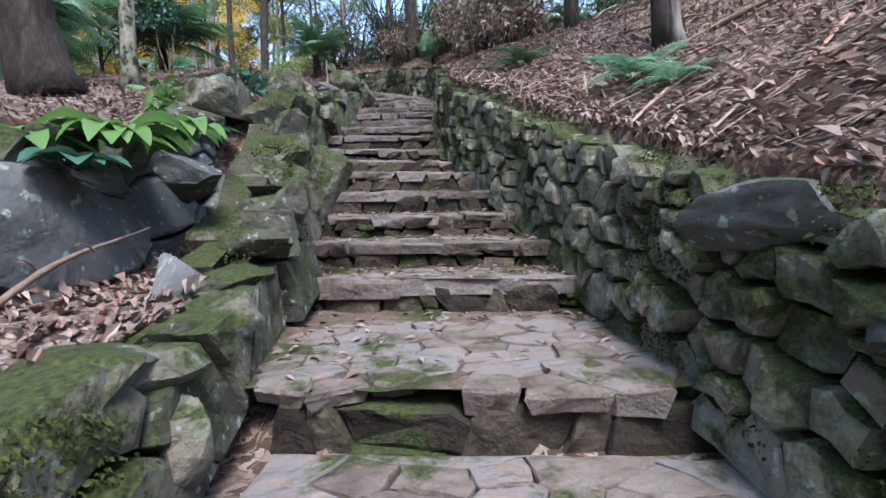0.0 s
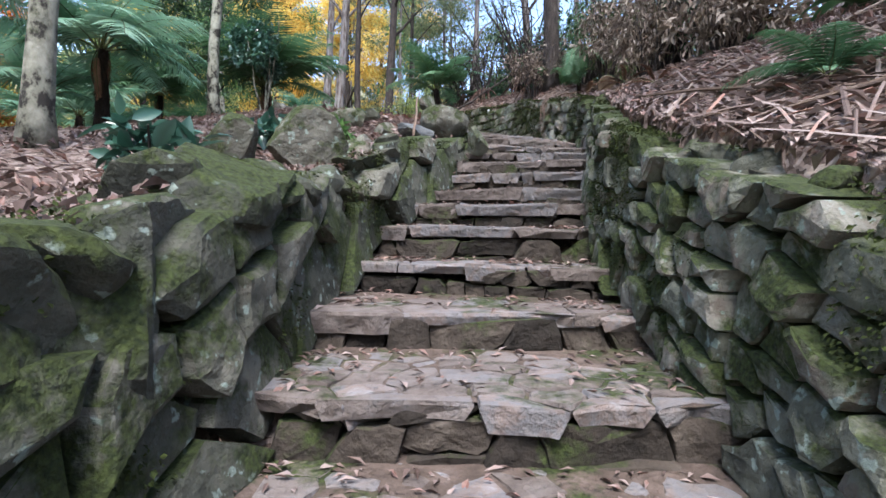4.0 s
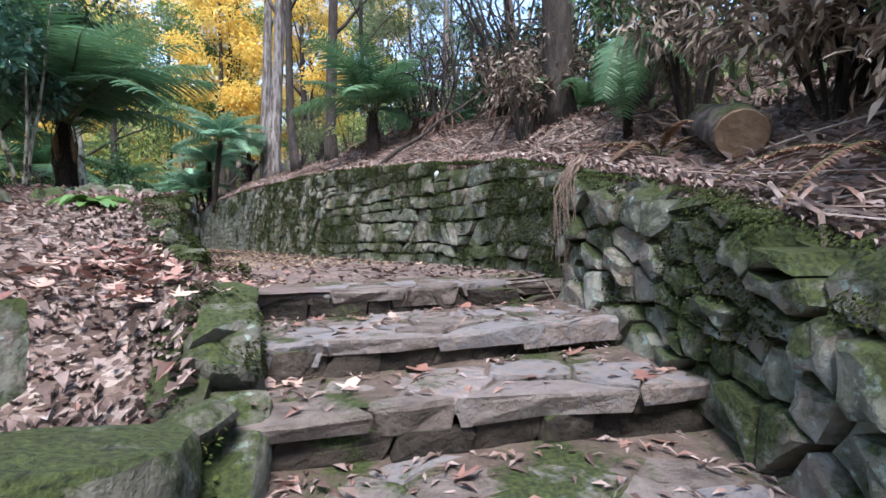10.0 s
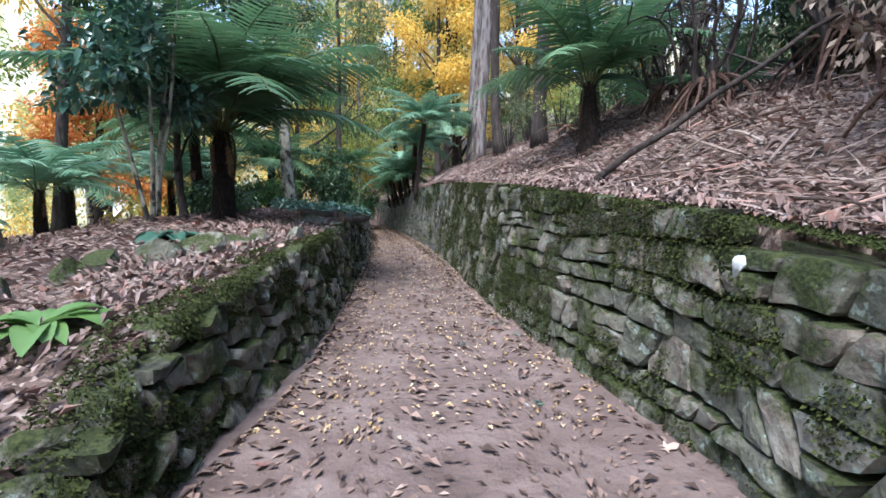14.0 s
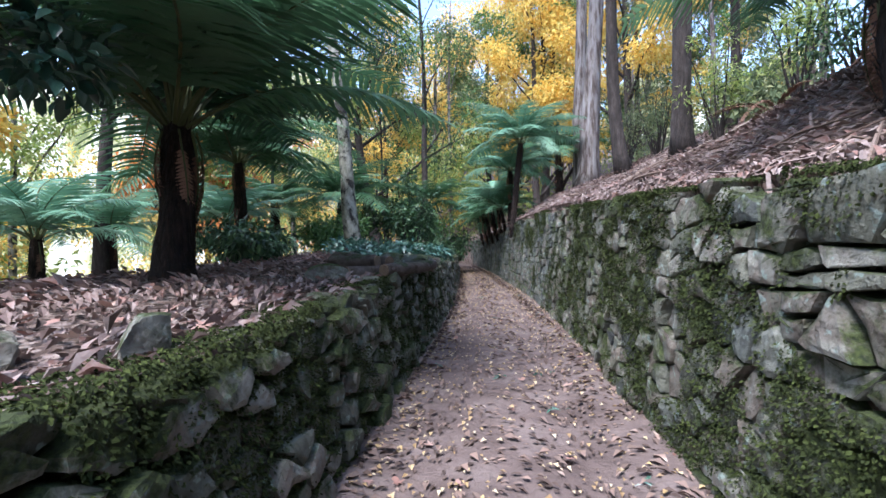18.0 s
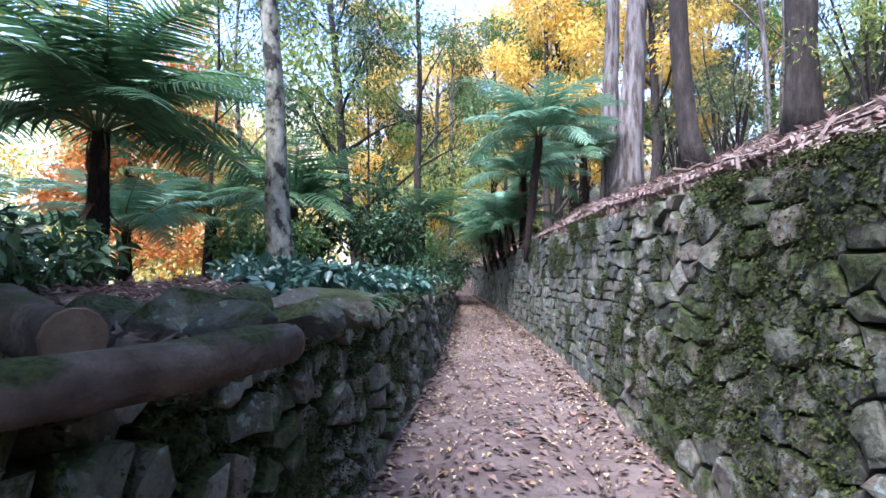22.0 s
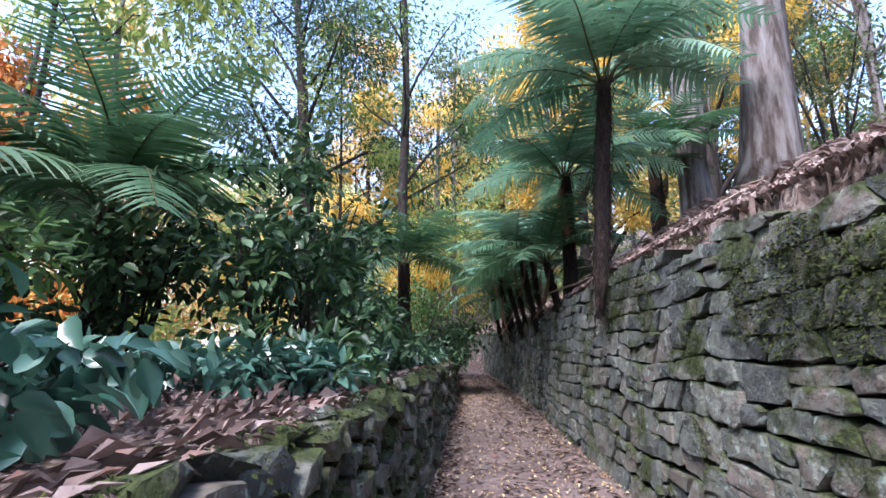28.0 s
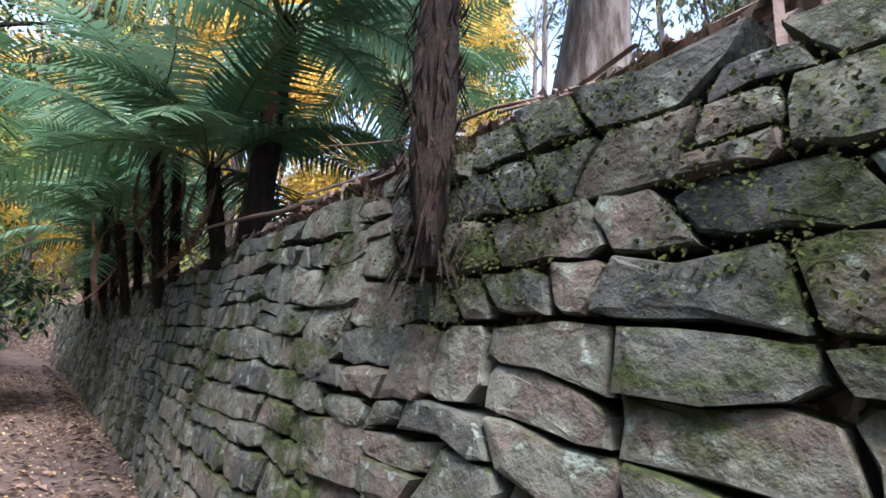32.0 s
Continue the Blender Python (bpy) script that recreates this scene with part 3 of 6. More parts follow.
def cells(length, height, size, r, sv=1.7, jit=0.3):
    """Irregular stone outlines over a strip: size(u, v) gives the stone's width there."""
    seeds, v = [], 0.0
    while v < height:
        u = -r.random() * 0.3
        while u < length + 0.2:
            base = size(u, v)
            w = base * r.choice((0.55, 0.75, 0.9, 1.0, 1.2, 1.5))
            hh = base / sv
            if r.random() < 0.2:
                seeds.append((u + w / 2, v + hh * 0.2))
                seeds.append((u + w / 2 + r.uniform(-.03, .03), v + hh * 0.8))
            else:
                seeds.append((u + w / 2, v + hh / 2 + r.uniform(-1, 1) * jit * hh))
            u += w
        v += size(length * 0.5, v) / sv * r.uniform(0.85, 1.15)
    arr = np.array(seeds)
    out = []
    for sd in seeds:
        d = np.hypot(arr[:, 0] - sd[0], (arr[:, 1] - sd[1]) * sv)
        near = np.argsort(d)[1:15]
        rr = 1.2
        poly = [(sd[0] - rr, sd[1] - rr), (sd[0] + rr, sd[1] - rr), (sd[0] + rr, sd[1] + rr), (sd[0] - rr, sd[1] + rr)]
        poly = clip_cell(sd, [seeds[i] for i in near], poly, sv)
        if len(poly) >= 3:
            out.append((sd, poly))
    return out


def courses(length, height, size, r):
    """Blocks in wavering courses, with slanting joints and some stones split in two."""
    lines, v = [], 0.0
    ph = r.uniform(0, 50)
    while v < height + 0.2:
        lines.append(v)
        v += size(length / 2, v) * r.uniform(0.42, 0.85)
    lines.append(v)

    def lift(k, u):
        return lines[k] + 0.065 * noise.noise(Vector((u * 1.1, lines[k] * 1.2, ph))) + 0.035 * noise.noise(Vector((u * 4.5, k * 3.1, ph))) if k else -0.1

    out = []
    for k in range(len(lines) - 1):
        u, slant = -r.random() * 0.3, 0.0
        while u < length + 0.1:
            hh = lines[k + 1] - lines[k]
            w = max(0.07, min(size(u, lines[k]) * (1 + 0.5 * noise.noise(Vector((u * 0.9, lines[k] * 1.3, ph + 9)))) * r.choice((0.5, 0.7, 0.85, 1.0, 1.25, 1.5)), hh * 3.0))
            s2 = r.uniform(-.38, .38) * hh
            a, b = u - slant, u + w - s2
            c, d = u + w + s2, u + slant
            q = [(a, lift(k, a)), (b, lift(k, b)), (c, lift(k + 1, c)), (d, lift(k + 1, d))]
            if hh > 0.16 and r.random() < 0.3:
                f = r.uniform(0.35, 0.65)
                m1 = (q[1][0] + (q[2][0] - q[1][0]) * f, q[1][1] + (q[2][1] - q[1][1]) * (f + r.uniform(-.1, .1)))
                m0 = (q[0][0] + (q[3][0] - q[0][0]) * f, q[0][1] + (q[3][1] - q[0][1]) * (f + r.uniform(-.1, .1)))
                qs = [[q[0], q[1], m1, m0], [m0, m1, q[2], q[3]]]
            elif w > 0.24 and r.random() < 0.25:
                f = r.uniform(0.4, 0.6)
                m0 = (q[0][0] + (q[1][0] - q[0][0]) * f, q[0][1] + (q[1][1] - q[0][1]) * f)
                m1 = (q[3][0] + (q[2][0] - q[3][0]) * (1 - f), q[3][1] + (q[2][1] - q[3][1]) * (1 - f))
                qs = [[q[0], m0, m1, q[3]], [m0, q[1], q[2], m1]]
            else:
                qs = [q]
            for p in qs:
                if p[2][1] - p[1][1] > 0.03 and p[3][1] - p[0][1] > 0.03:
                    mid = (sum(t[0] for t in p) / 4, sum(t[1] for t in p) / 4)
                    cut = []
                    for e in range(4):  # knocks off some corners
                        o, m, l = p[e - 1], p[e], p[(e + 1) % 4]
                        f, g = r.uniform(0.05, 0.3), r.uniform(0.05, 0.3)
                        if r.random() < 0.6:
                            cut += [(m[0] + (o[0] - m[0]) * f, m[1] + (o[1] - m[1]) * f), (m[0] + (l[0] - m[0]) * g, m[1] + (l[1] - m[1]) * g)]
                        else:
                            cut.append(m)
                    out.append((mid, cut))
            u += w
            slant = s2
    return out


def stone_geo(poly, put, gap, back, proud, r, rounding=0.25, lean=1.0, under=0.0):
    """A stone from its outline on a surface: put(u, v, d) gives the place d before the surface."""
    c = (sum(p[0] for p in poly) / len(poly), sum(p[1] for p in poly) / len(poly))
    pts = []
    for k in range(len(poly)):  # splits long sides so that outlines are uneven
        a, b = poly[k], poly[(k + 1) % len(poly)]
        pts.append(a)
        side = math.hypot(b[0] - a[0], b[1] - a[1])
        if side > 0.11:
            w = min(0.03, side * 0.07)
            pts.append(((a[0] + b[0]) / 2 + r.uniform(-w, w), (a[1] + b[1]) / 2 + r.uniform(-w, w)))
    n = len(pts)

    def ring(k, off, jit):
        res = []
        for p in pts:
            dx, dy = p[0] - c[0], p[1] - c[1]
            d = math.hypot(dx, dy) + 1e-6
            m = max(0.3, (d - k) / d)
            res.append((c[0] + dx * m + r.uniform(-jit, jit), c[1] + dy * m + r.uniform(-jit, jit), off))
        return res

    tilt = (r.uniform(-.12, .12) * lean, r.uniform(-.16, .16) * lean)
    ph = r.uniform(0, 90)
    edge = 0.010 + rounding * 0.05

    def rough(u, v, d, k):
        e = 0.016 * lean * noise.fractal(Vector((u * 8, v * 8, ph)), 0.8, 2.0, 3)
        return put(u, v, d + k * ((u - c[0]) * tilt[0] + (v - c[1]) * tilt[1] + e))

    V = [put(u, v, d) for u, v, d in ring(gap + under, -back, under * 0.4)]
    V += [rough(u, v, d, 0.6) for u, v, d in ring(gap, proud * 0.3 - 0.3 * edge, 0.003)]
    V += [rough(u, v, d, 1) for u, v, d in ring(gap + edge * 0.35, proud * 0.85, 0.004)]
    V += [rough(u, v, d, 1) for u, v, d in ring(gap + edge + 0.018, proud, 0.006)]
    V.append(rough(c[0] + r.uniform(-.02, .02), c[1] + r.uniform(-.02, .02), proud * (1.0 + rounding * 0.3), 1))
    F = []
    for k in range(n):
        j = (k + 1) % n
        for q in (0, n, 2 * n):
            F.append((q + k, q + j, q + n + j, q + n + k))
        F.append((3 * n + k, 3 * n + j, 4 * n))
    return V, F


def place_stones(host, geos, material, far_material, limit, name="stone"):
    """The first stones become parts of their own, the rest one joined part."""
    rest = []
    for k, (V, F) in enumerate(geos):
        if k < limit:
            c = sum((Vector(v) for v in V), Vector()) / len(V)
            part(name, ([Vector(v) - c for v in V], F), material, host, at=c)
        else:
            rest.append((V, F))
    if rest:
        tagged(part(name + "_rest", join(*rest), far_material, host), kind="stuff")


def build_wall(name, label, line, s_a, s_b, sign, size, material, limit=300, lean=0.09, proud=(0.015, 0.055), seed=1, ragged=0.05, blocks=True, sv=1.7, cap=False, deep=0.36, joint=0.009):
    """A dry stone wall along part of a line. sign: which side its face looks to (1: left of the line)."""
    r = random.Random(seed)
    host = thing(name, label, "stone wall", kind="structure")
    ss = np.linspace(s_a, s_b, max(3, int((s_b - s_a) / 0.25)))

    def put(u, v, d):
        x, y, nx, ny, ft, tp = line.at(s_a + u)
        o = sign * (d - lean * v)
        return Vector((x + nx * o, y + ny * o, ft + v))

    V, F = [], []
    for s in ss:  # the core behind the stones
        x, y, nx, ny, ft, tp = line.at(s)
        h = tp - ft
        for o, zz in ((-0.10, -0.25), (-0.10 - lean * h, h - 0.06), (-deep - lean * h, h - 0.06), (-deep, -0.25)):
            V.append((x + nx * sign * o, y + ny * sign * o, ft + zz))
    for i in range(len(ss) - 1):
        for k in range(4):
            a, b = i * 4 + k, i * 4 + (k + 1) % 4
            F.append((a, b, b + 4, a + 4))
    F += [(3, 2, 1, 0), tuple((len(ss) - 1) * 4 + k for k in range(4))]
    part("wall_core", (V, F), M_CORE, host)
    hmax = max(line.at(s)[5] - line.at(s)[4] for s in ss)
    geos = []
    for sd, poly in (courses(s_b - s_a, hmax + 0.25, size, r) if blocks else cells(s_b - s_a, hmax + 0.25, size, r, sv, 0.38)):
        ft, tp = line.at(s_a + sd[0])[4:]
        if sd[1] > tp - ft - 0.01 or sd[0] < -0.05 or sd[0] > s_b - s_a + 0.1:
            continue
        lim = tp - ft + r.uniform(-ragged, ragged)
        poly = [(min(max(u, -0.15), s_b - s_a + 0.15), min(max(v, -0.12), lim)) for u, v in poly]
        geos.append(((sd[0], stone_geo(poly, put, joint * r.uniform(0.6, 1.6), 0.17, r.uniform(*proud), r, 0.12, (0.55 if joint < 0.008 else 0.9) if blocks or sv < 1.5 else 1.3))))
    geos = [g for _, g in sorted(geos, key=lambda a: a[0])]
    r.shuffle(geos)
    place_stones(host, geos, material, M_STONE2, limit)
    if cap:
        capstones(host, line, s_a, s_b, seed, 0.24, -1)
    return host


def moss_tufts(host, line, s_a, s_b, sign, n, seed, bare, lean, fine=1.0):
    """Shaggy moss in patches over the face and the top of a wall."""
    g = np.random.default_rng(seed)
    s = s_a + (s_b - s_a) * g.random(n)
    x, y, nx, ny, ft, tp = line.at(s)
    h = tp - ft
    v = h * (1 - g.random(n) ** 1.25) + 0.03
    crown = g.random(n) < 0.18
    v = np.where(crown, h + 0.015, v)
    d = sign * np.where(crown, -lean * h - 0.25 * g.random(n), 0.01 + 0.05 * g.random(n) - lean * v)
    P = np.stack([x + nx * d, y + ny * d, ft + v], 1)
    f = np.array([noise.fractal(Vector(p) * 1.7 + Vector((seed, 0, 0)), 0.9, 2.3, 2) * 0.5 + 0.5 for p in P]) + 0.1 * crown
    P, nx, ny = P[f > bare], nx[f > bare], ny[f > bare]
    if len(P) < 5:
        return
    m = len(P)
    D = np.stack([nx * sign * 0.8, ny * sign * 0.8, np.full(m, -0.55)], 1) + g.normal(size=(m, 3)) * 0.5
    N = np.stack([nx * sign, ny * sign, np.full(m, 0.8)], 1) + g.normal(size=(m, 3)) * 0.4
    q = g.uniform(0.6, 1.4, m)
    tagged(part("moss", leaf_geo(P, D, N, 0.018 * fine * q, 0.013 * fine * q, kind_="flat"), M_TUFT, host, "shaggy green moss"), kind="stuff")


CAPS = []


def capstones(host, line, s_a, s_b, seed, size, side=1, off=0.0):
    """Rough lumps of stone along the top of a low wall."""
    r = random.Random(seed)
    if not CAPS:
        for k in range(8):
            bm = bmesh.new()
            bmesh.ops.create_icosphere(bm, subdivisions=3 if k < 4 else 2, radius=1.0)
            planes = [(Vector((r.gauss(0, 1), r.gauss(0, 1), r.gauss(0, 1))).normalized(), r.uniform(0.42, 0.72)) for _ in range(10)]
            for v in bm.verts:
                for nrm, d in planes:
                    q = v.co.dot(nrm) - d
                    if q > 0:
                        v.co -= nrm * q
                v.co *= 1 + 0.07 * noise.fractal(v.co * 2.4 + Vector((k * 9, 0, 0)), 0.8, 2.0, 4)
            me = bpy.data.meshes.new("capstone")
            bm.to_mesh(me)
            bm.free()
            me.materials.append(M_MOSSROCK)
            me.polygons.foreach_set("use_smooth", [True] * len(me.polygons))
            me.set_sharp_from_angle(angle=0.42)
            CAPS.append(me)
    s = s_a + 0.1
    while s < s_b:
        w = size * r.uniform(0.6, 1.4)
        x, y, nx, ny, ft, tp = line.at(s)
        o = new("capstone", r.choice(CAPS))
        o.parent = host
        in_ = 0.14 * (tp - ft) + r.uniform(0.02, 0.16) + off
        o.matrix_basis = pose(x + side * nx * in_, y + side * ny * in_, tp - 0.08 + r.uniform(-.04, .03), r.uniform(-14, 14), r.uniform(-14, 14), math.degrees(math.atan2(-nx, ny)) + r.uniform(-25, 25)) @ Matrix.Diagonal((w * 0.62, size * r.uniform(0.45, 0.7), size * r.uniform(0.34, 0.52), 1))
        s += w * r.uniform(0.6, 0.95)


def s_of(line, x, y):
    return float(line.s[np.argmin(np.hypot(line.xy[:, 0] - x, line.xy[:, 1] - y))])


r_cut = [0.0, s_of(RW, -1.72, -3.95), s_of(RW, 1.28, 1.8), s_of(RW, .4, 7.4), s_of(RW, -.5, 13.4), s_of(RW, -1.45, 17.6), s_of(RW, -2.0, 20.2), s_of(RW, -2.75, 24), RW.len]
R_LABEL = ["moss-covered dry stone wall beside the lower steps", "mossy rubble stone wall beside the upper steps", "mossy grey dry stone retaining wall below the leafy bank",
           "dark moss-grown dry stone retaining wall", "grey dry stone retaining wall with patches of moss", "tall wall of big grey and reddish rubble stones with moss",
           "retaining wall of small grey stones under tree ferns", "far end of the grey dry stone retaining wall"]
R_SIZE = [0.22, 0.24, 0.31, 0.22, 0.25, 0.27, 0.2, 0.22]
R_MOSS = [0.6, 0.52, 0.45, 0.45, 0.6, 0.68, 0.68, 0.74]
for k in range(8):
    w_host = build_wall(f"wall_right_{k + 1}", R_LABEL[k], RW, r_cut[k], r_cut[k + 1], 1, (lambda u, v, w=R_SIZE[k]: w), M_MOSSY if k in (0, 1, 2, 3) else M_STONE, limit=300 if k < 7 else 120, seed=20 + k, blocks=k in (2, 4, 5, 6), sv=1.3, cap=k < 2, joint=0.014 if k < 2 else 0.009 if k < 4 else 0.007, proud=(0.0, 0.10) if k < 2 else (0.01, 0.06) if k < 4 else (0.004, 0.036))
    moss_tufts(w_host, RW, r_cut[k], r_cut[k + 1], 1, (24000, 34000, 64000, 64000, 40000, 26000, 16000, 4000)[k], 80 + k, R_MOSS[k], 0.09, 0.75 if k == 5 else 1.0)
l_cut = [0.0, s_of(LW, -3.2, -2.75), s_of(LW, -.82, 1.95), s_of(LW, -1.12, 2.75), s_of(LW, -1.6, 8), s_of(LW, -2.4, 13.8), LW.len]
L_LABEL = ["mossy wall of big boulders beside the lower steps", "mossy boulder wall beside the upper steps", "", "low moss-grown stone wall edging the path",
           "low mossy stone wall edging the path", "low mossy stone wall under overhanging leaves"]
L_SIZE = [0.46, 0.44, 0.3, 0.25, 0.24, 0.24]
for k in (0, 1, 3, 4, 5):
    w_host = build_wall(f"wall_left_{k + 1}", L_LABEL[k], LW, l_cut[k], l_cut[k + 1], -1, (lambda u, v, w=L_SIZE[k]: w), M_MOSSROCK if k < 2 else M_MOSSY, limit=300, seed=50 + k, proud=(0.0, 0.13) if k < 2 else (0.01, 0.09), ragged=0.10, lean=0.14, blocks=False, sv=1.2 if k < 2 else 1.5, joint=0.016)
    capstones(w_host, LW, l_cut[k], l_cut[k + 1], 70 + k, (0.36, 0.3, 0, 0.26, 0.26, 0.26)[k])
    moss_tufts(w_host, LW, l_cut[k], l_cut[k + 1], -1, (18000, 18000, 0, 42000, 42000, 20000)[k], 90 + k, 0.6 if k < 2 else 0.47, 0.14)

w_host = build_wall("wall_left_7", "bank of big blue-grey boulders beside the lower steps", BW, 0.0, BW.len, -1, (lambda u, v: 0.5), M_SLATE, limit=300, seed=77, proud=(0.02, 0.16), ragged=0.1, lean=0.3, blocks=False)
capstones(w_host, BW, 0.0, BW.len, 78, 0.4)
moss_tufts(w_host, BW, 0.0, BW.len, -1, 9000, 79, 0.62, 0.3)

BACK = Line([(-5.88, -7.11, -3.42, -3.28), (-5.45, -6.47, -3.4, -3.12), (-5.1, -5.95, -3.38, -2.6), (-4.85, -5.37, -3.2, -2.45), (-4.6, -4.87, -2.9, -2.1)])
w_host = build_wall("wall_left_8", "rough stacked boulders behind the lower steps", BACK, 0.0, BACK.len, 1, (lambda u, v: 0.4), M_MOSSY, limit=300, seed=87, proud=(0.02, 0.12), ragged=0.1, lean=0.05, blocks=False, deep=0.14)


# ---- steps ----
def build_steps():
    r = random.Random(5)
    host = thing("steps", "worn flight of rough stone steps with flagged treads", "steps", kind="structure")
    for k, (ax, ay, bx, by, h) in enumerate(STEPS):
        low = STEPS[k - 1][4] if k else -3.86
        a, b = Vector((ax, ay, h)), Vector((bx, by, h))
        a, b = a + (a - b).normalized() * 0.12, b + (b - a).normalized() * 0.12
        along = (b - a).normalized()
        backw = Vector((-along.y, along.x, 0))
        width = (b - a).length
        # riser stones
        hh = h - low + 0.05
        for sd, poly in courses(width, hh, lambda u, v: 0.34, r):
            if not (0 < sd[0] < width and sd[1] < hh):
                continue
            poly = [(min(max(p, 0.0), width), min(max(q, -0.02), hh)) for p, q in poly]
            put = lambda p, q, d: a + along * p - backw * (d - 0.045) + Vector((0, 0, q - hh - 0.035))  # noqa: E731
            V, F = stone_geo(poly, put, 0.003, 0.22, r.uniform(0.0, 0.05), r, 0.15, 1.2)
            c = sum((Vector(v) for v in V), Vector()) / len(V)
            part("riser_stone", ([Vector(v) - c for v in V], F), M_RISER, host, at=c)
        # tread slabs
        if k + 1 < len(STEPS):
            n = STEPS[k + 1]
            deep = min((Vector((n[0], n[1], h)) - Vector((ax, ay, h))).dot(backw), (Vector((n[2], n[3], h)) - Vector((bx, by, h))).dot(backw)) + 0.16
        else:
            deep = 0.5
        deep = max(deep, 0.4)
        sz = (0.24, 0.22, 0.3, 0.33)[k % 4] if k else 0.25
        for sd, poly in cells(width, deep, lambda u, v: sz, r, sv=1.15):
            if sd[0] < 0 or sd[0] > width or sd[1] > deep:
                continue
            if k == 0 and abs(sd[0] - width * 0.44) < 0.16 and sd[1] < 0.25:
                continue
            poly = [(min(max(p, 0.0), width), max(q, -0.012)) for p, q in poly]
            poly = [(p, min(q, deep)) for p, q in poly]
            dz = r.uniform(-.008, .008)
            nose = sd[1] < 0.17
            jut = r.uniform(-.03, .025) if nose else 0.0
            put = lambda p, q, d, z=dz, jut=jut: a + along * p + backw * (q + jut + (0.07 if q < 0.12 else 0.012) * noise.noise(Vector((p * 3.5, k * 7.0, 0)))) + Vector((0, 0, d + z - 0.022))  # noqa: E731
            V, F = stone_geo(poly, put, 0.008, r.uniform(0.05, 0.11) if nose else 0.045, 0.02, r, 0.22 if nose else 0.06, 0.55 if nose else 0.3, 0.03 if nose else 0.0)
            c = sum((Vector(v) for v in V), Vector()) / len(V)
            part("tread_slab", ([Vector(v) - c for v in V], F), M_SLAB, host, at=c)
        # earth between and over the flags
        nu, nv = 22, 7
        V, F = [], []
        for j in range(nv):
            for i in range(nu):
                u, v = width * i / (nu - 1), 0.05 + (deep - 0.03) * j / (nv - 1)
                n_ = noise.fractal(Vector((u * 4 + k * 5, v * 4, 2.0)), 0.8, 2.0, 3)
                V.append(a + along * u + backw * v + Vector((0, 0, -0.02 + 0.028 * (v / deep) ** 2 + 0.016 * n_ + 0.03 * abs(2 * u / width - 1) ** 6)))
        F = [(j * nu + i, j * nu + i + 1, (j + 1) * nu + i + 1, (j + 1) * nu + i) for j in range(nv - 1) for i in range(nu - 1)]
        part("tread_earth", (V, F), M_TREADSOIL, host, smooth=True)
    # flagged ground before the first step
    a, b = Vector((-6.6, -8.9, -3.86)), Vector((-5.1, -10.15, -3.86))
    along = (b - a).normalized()
    backw = Vector((-along.y, along.x, 0))
    for sd, poly in cells(1.95, 1.85, lambda u, v: 0.27, r, sv=1.1):
        if not (0 < sd[0] < 1.95 and sd[1] < 1.85):
            continue
        put = lambda p, q, d: a + along * p + backw * q + Vector((0, 0, d - 0.02))  # noqa: E731
        V, F = stone_geo([(min(max(p, 0), 1.95), min(max(q, 0), 1.85)) for p, q in poly], put, 0.005, 0.045, 0.02, r, 0.02, 0.18)
        c = sum((Vector(v) for v in V), Vector()) / len(V)
        part("tread_slab", ([Vector(v) - c for v in V], F), M_SLAB, host, at=c)


build_steps()


# ---- leaves ----
def cloud(center, radii, n, ln, wd, seed, hang=0.3, shell=0.5, kind_="flat"):
    """Leaves filling a lump of foliage."""
    g = np.random.default_rng(seed)
    d = g.normal(size=(n, 3))
    d /= np.linalg.norm(d, axis=1)[:, None]
    rr = (shell + (1 - shell) * g.random(n)) ** 0.8
    P = np.asarray(center) + d * rr[:, None] * np.asarray(radii)
    D = d + g.normal(size=(n, 3)) * 0.7 - [0, 0, hang]
    N = np.array([0, 0, 1.0]) + g.normal(size=(n, 3)) * 0.55
    s = g.uniform(0.7, 1.3, n)
    return leaf_geo(P, D, N, ln * s, wd * s, droop=0.2, kind_=kind_)


def cat(parts_):
    V, F, o = [], [], 0
    for v, f in parts_:
        V.append(np.asarray(v, float).reshape(-1, 3))
        F += [[i + o for i in q] for q in f]
        o += len(V[-1])
    return np.concatenate(V), F


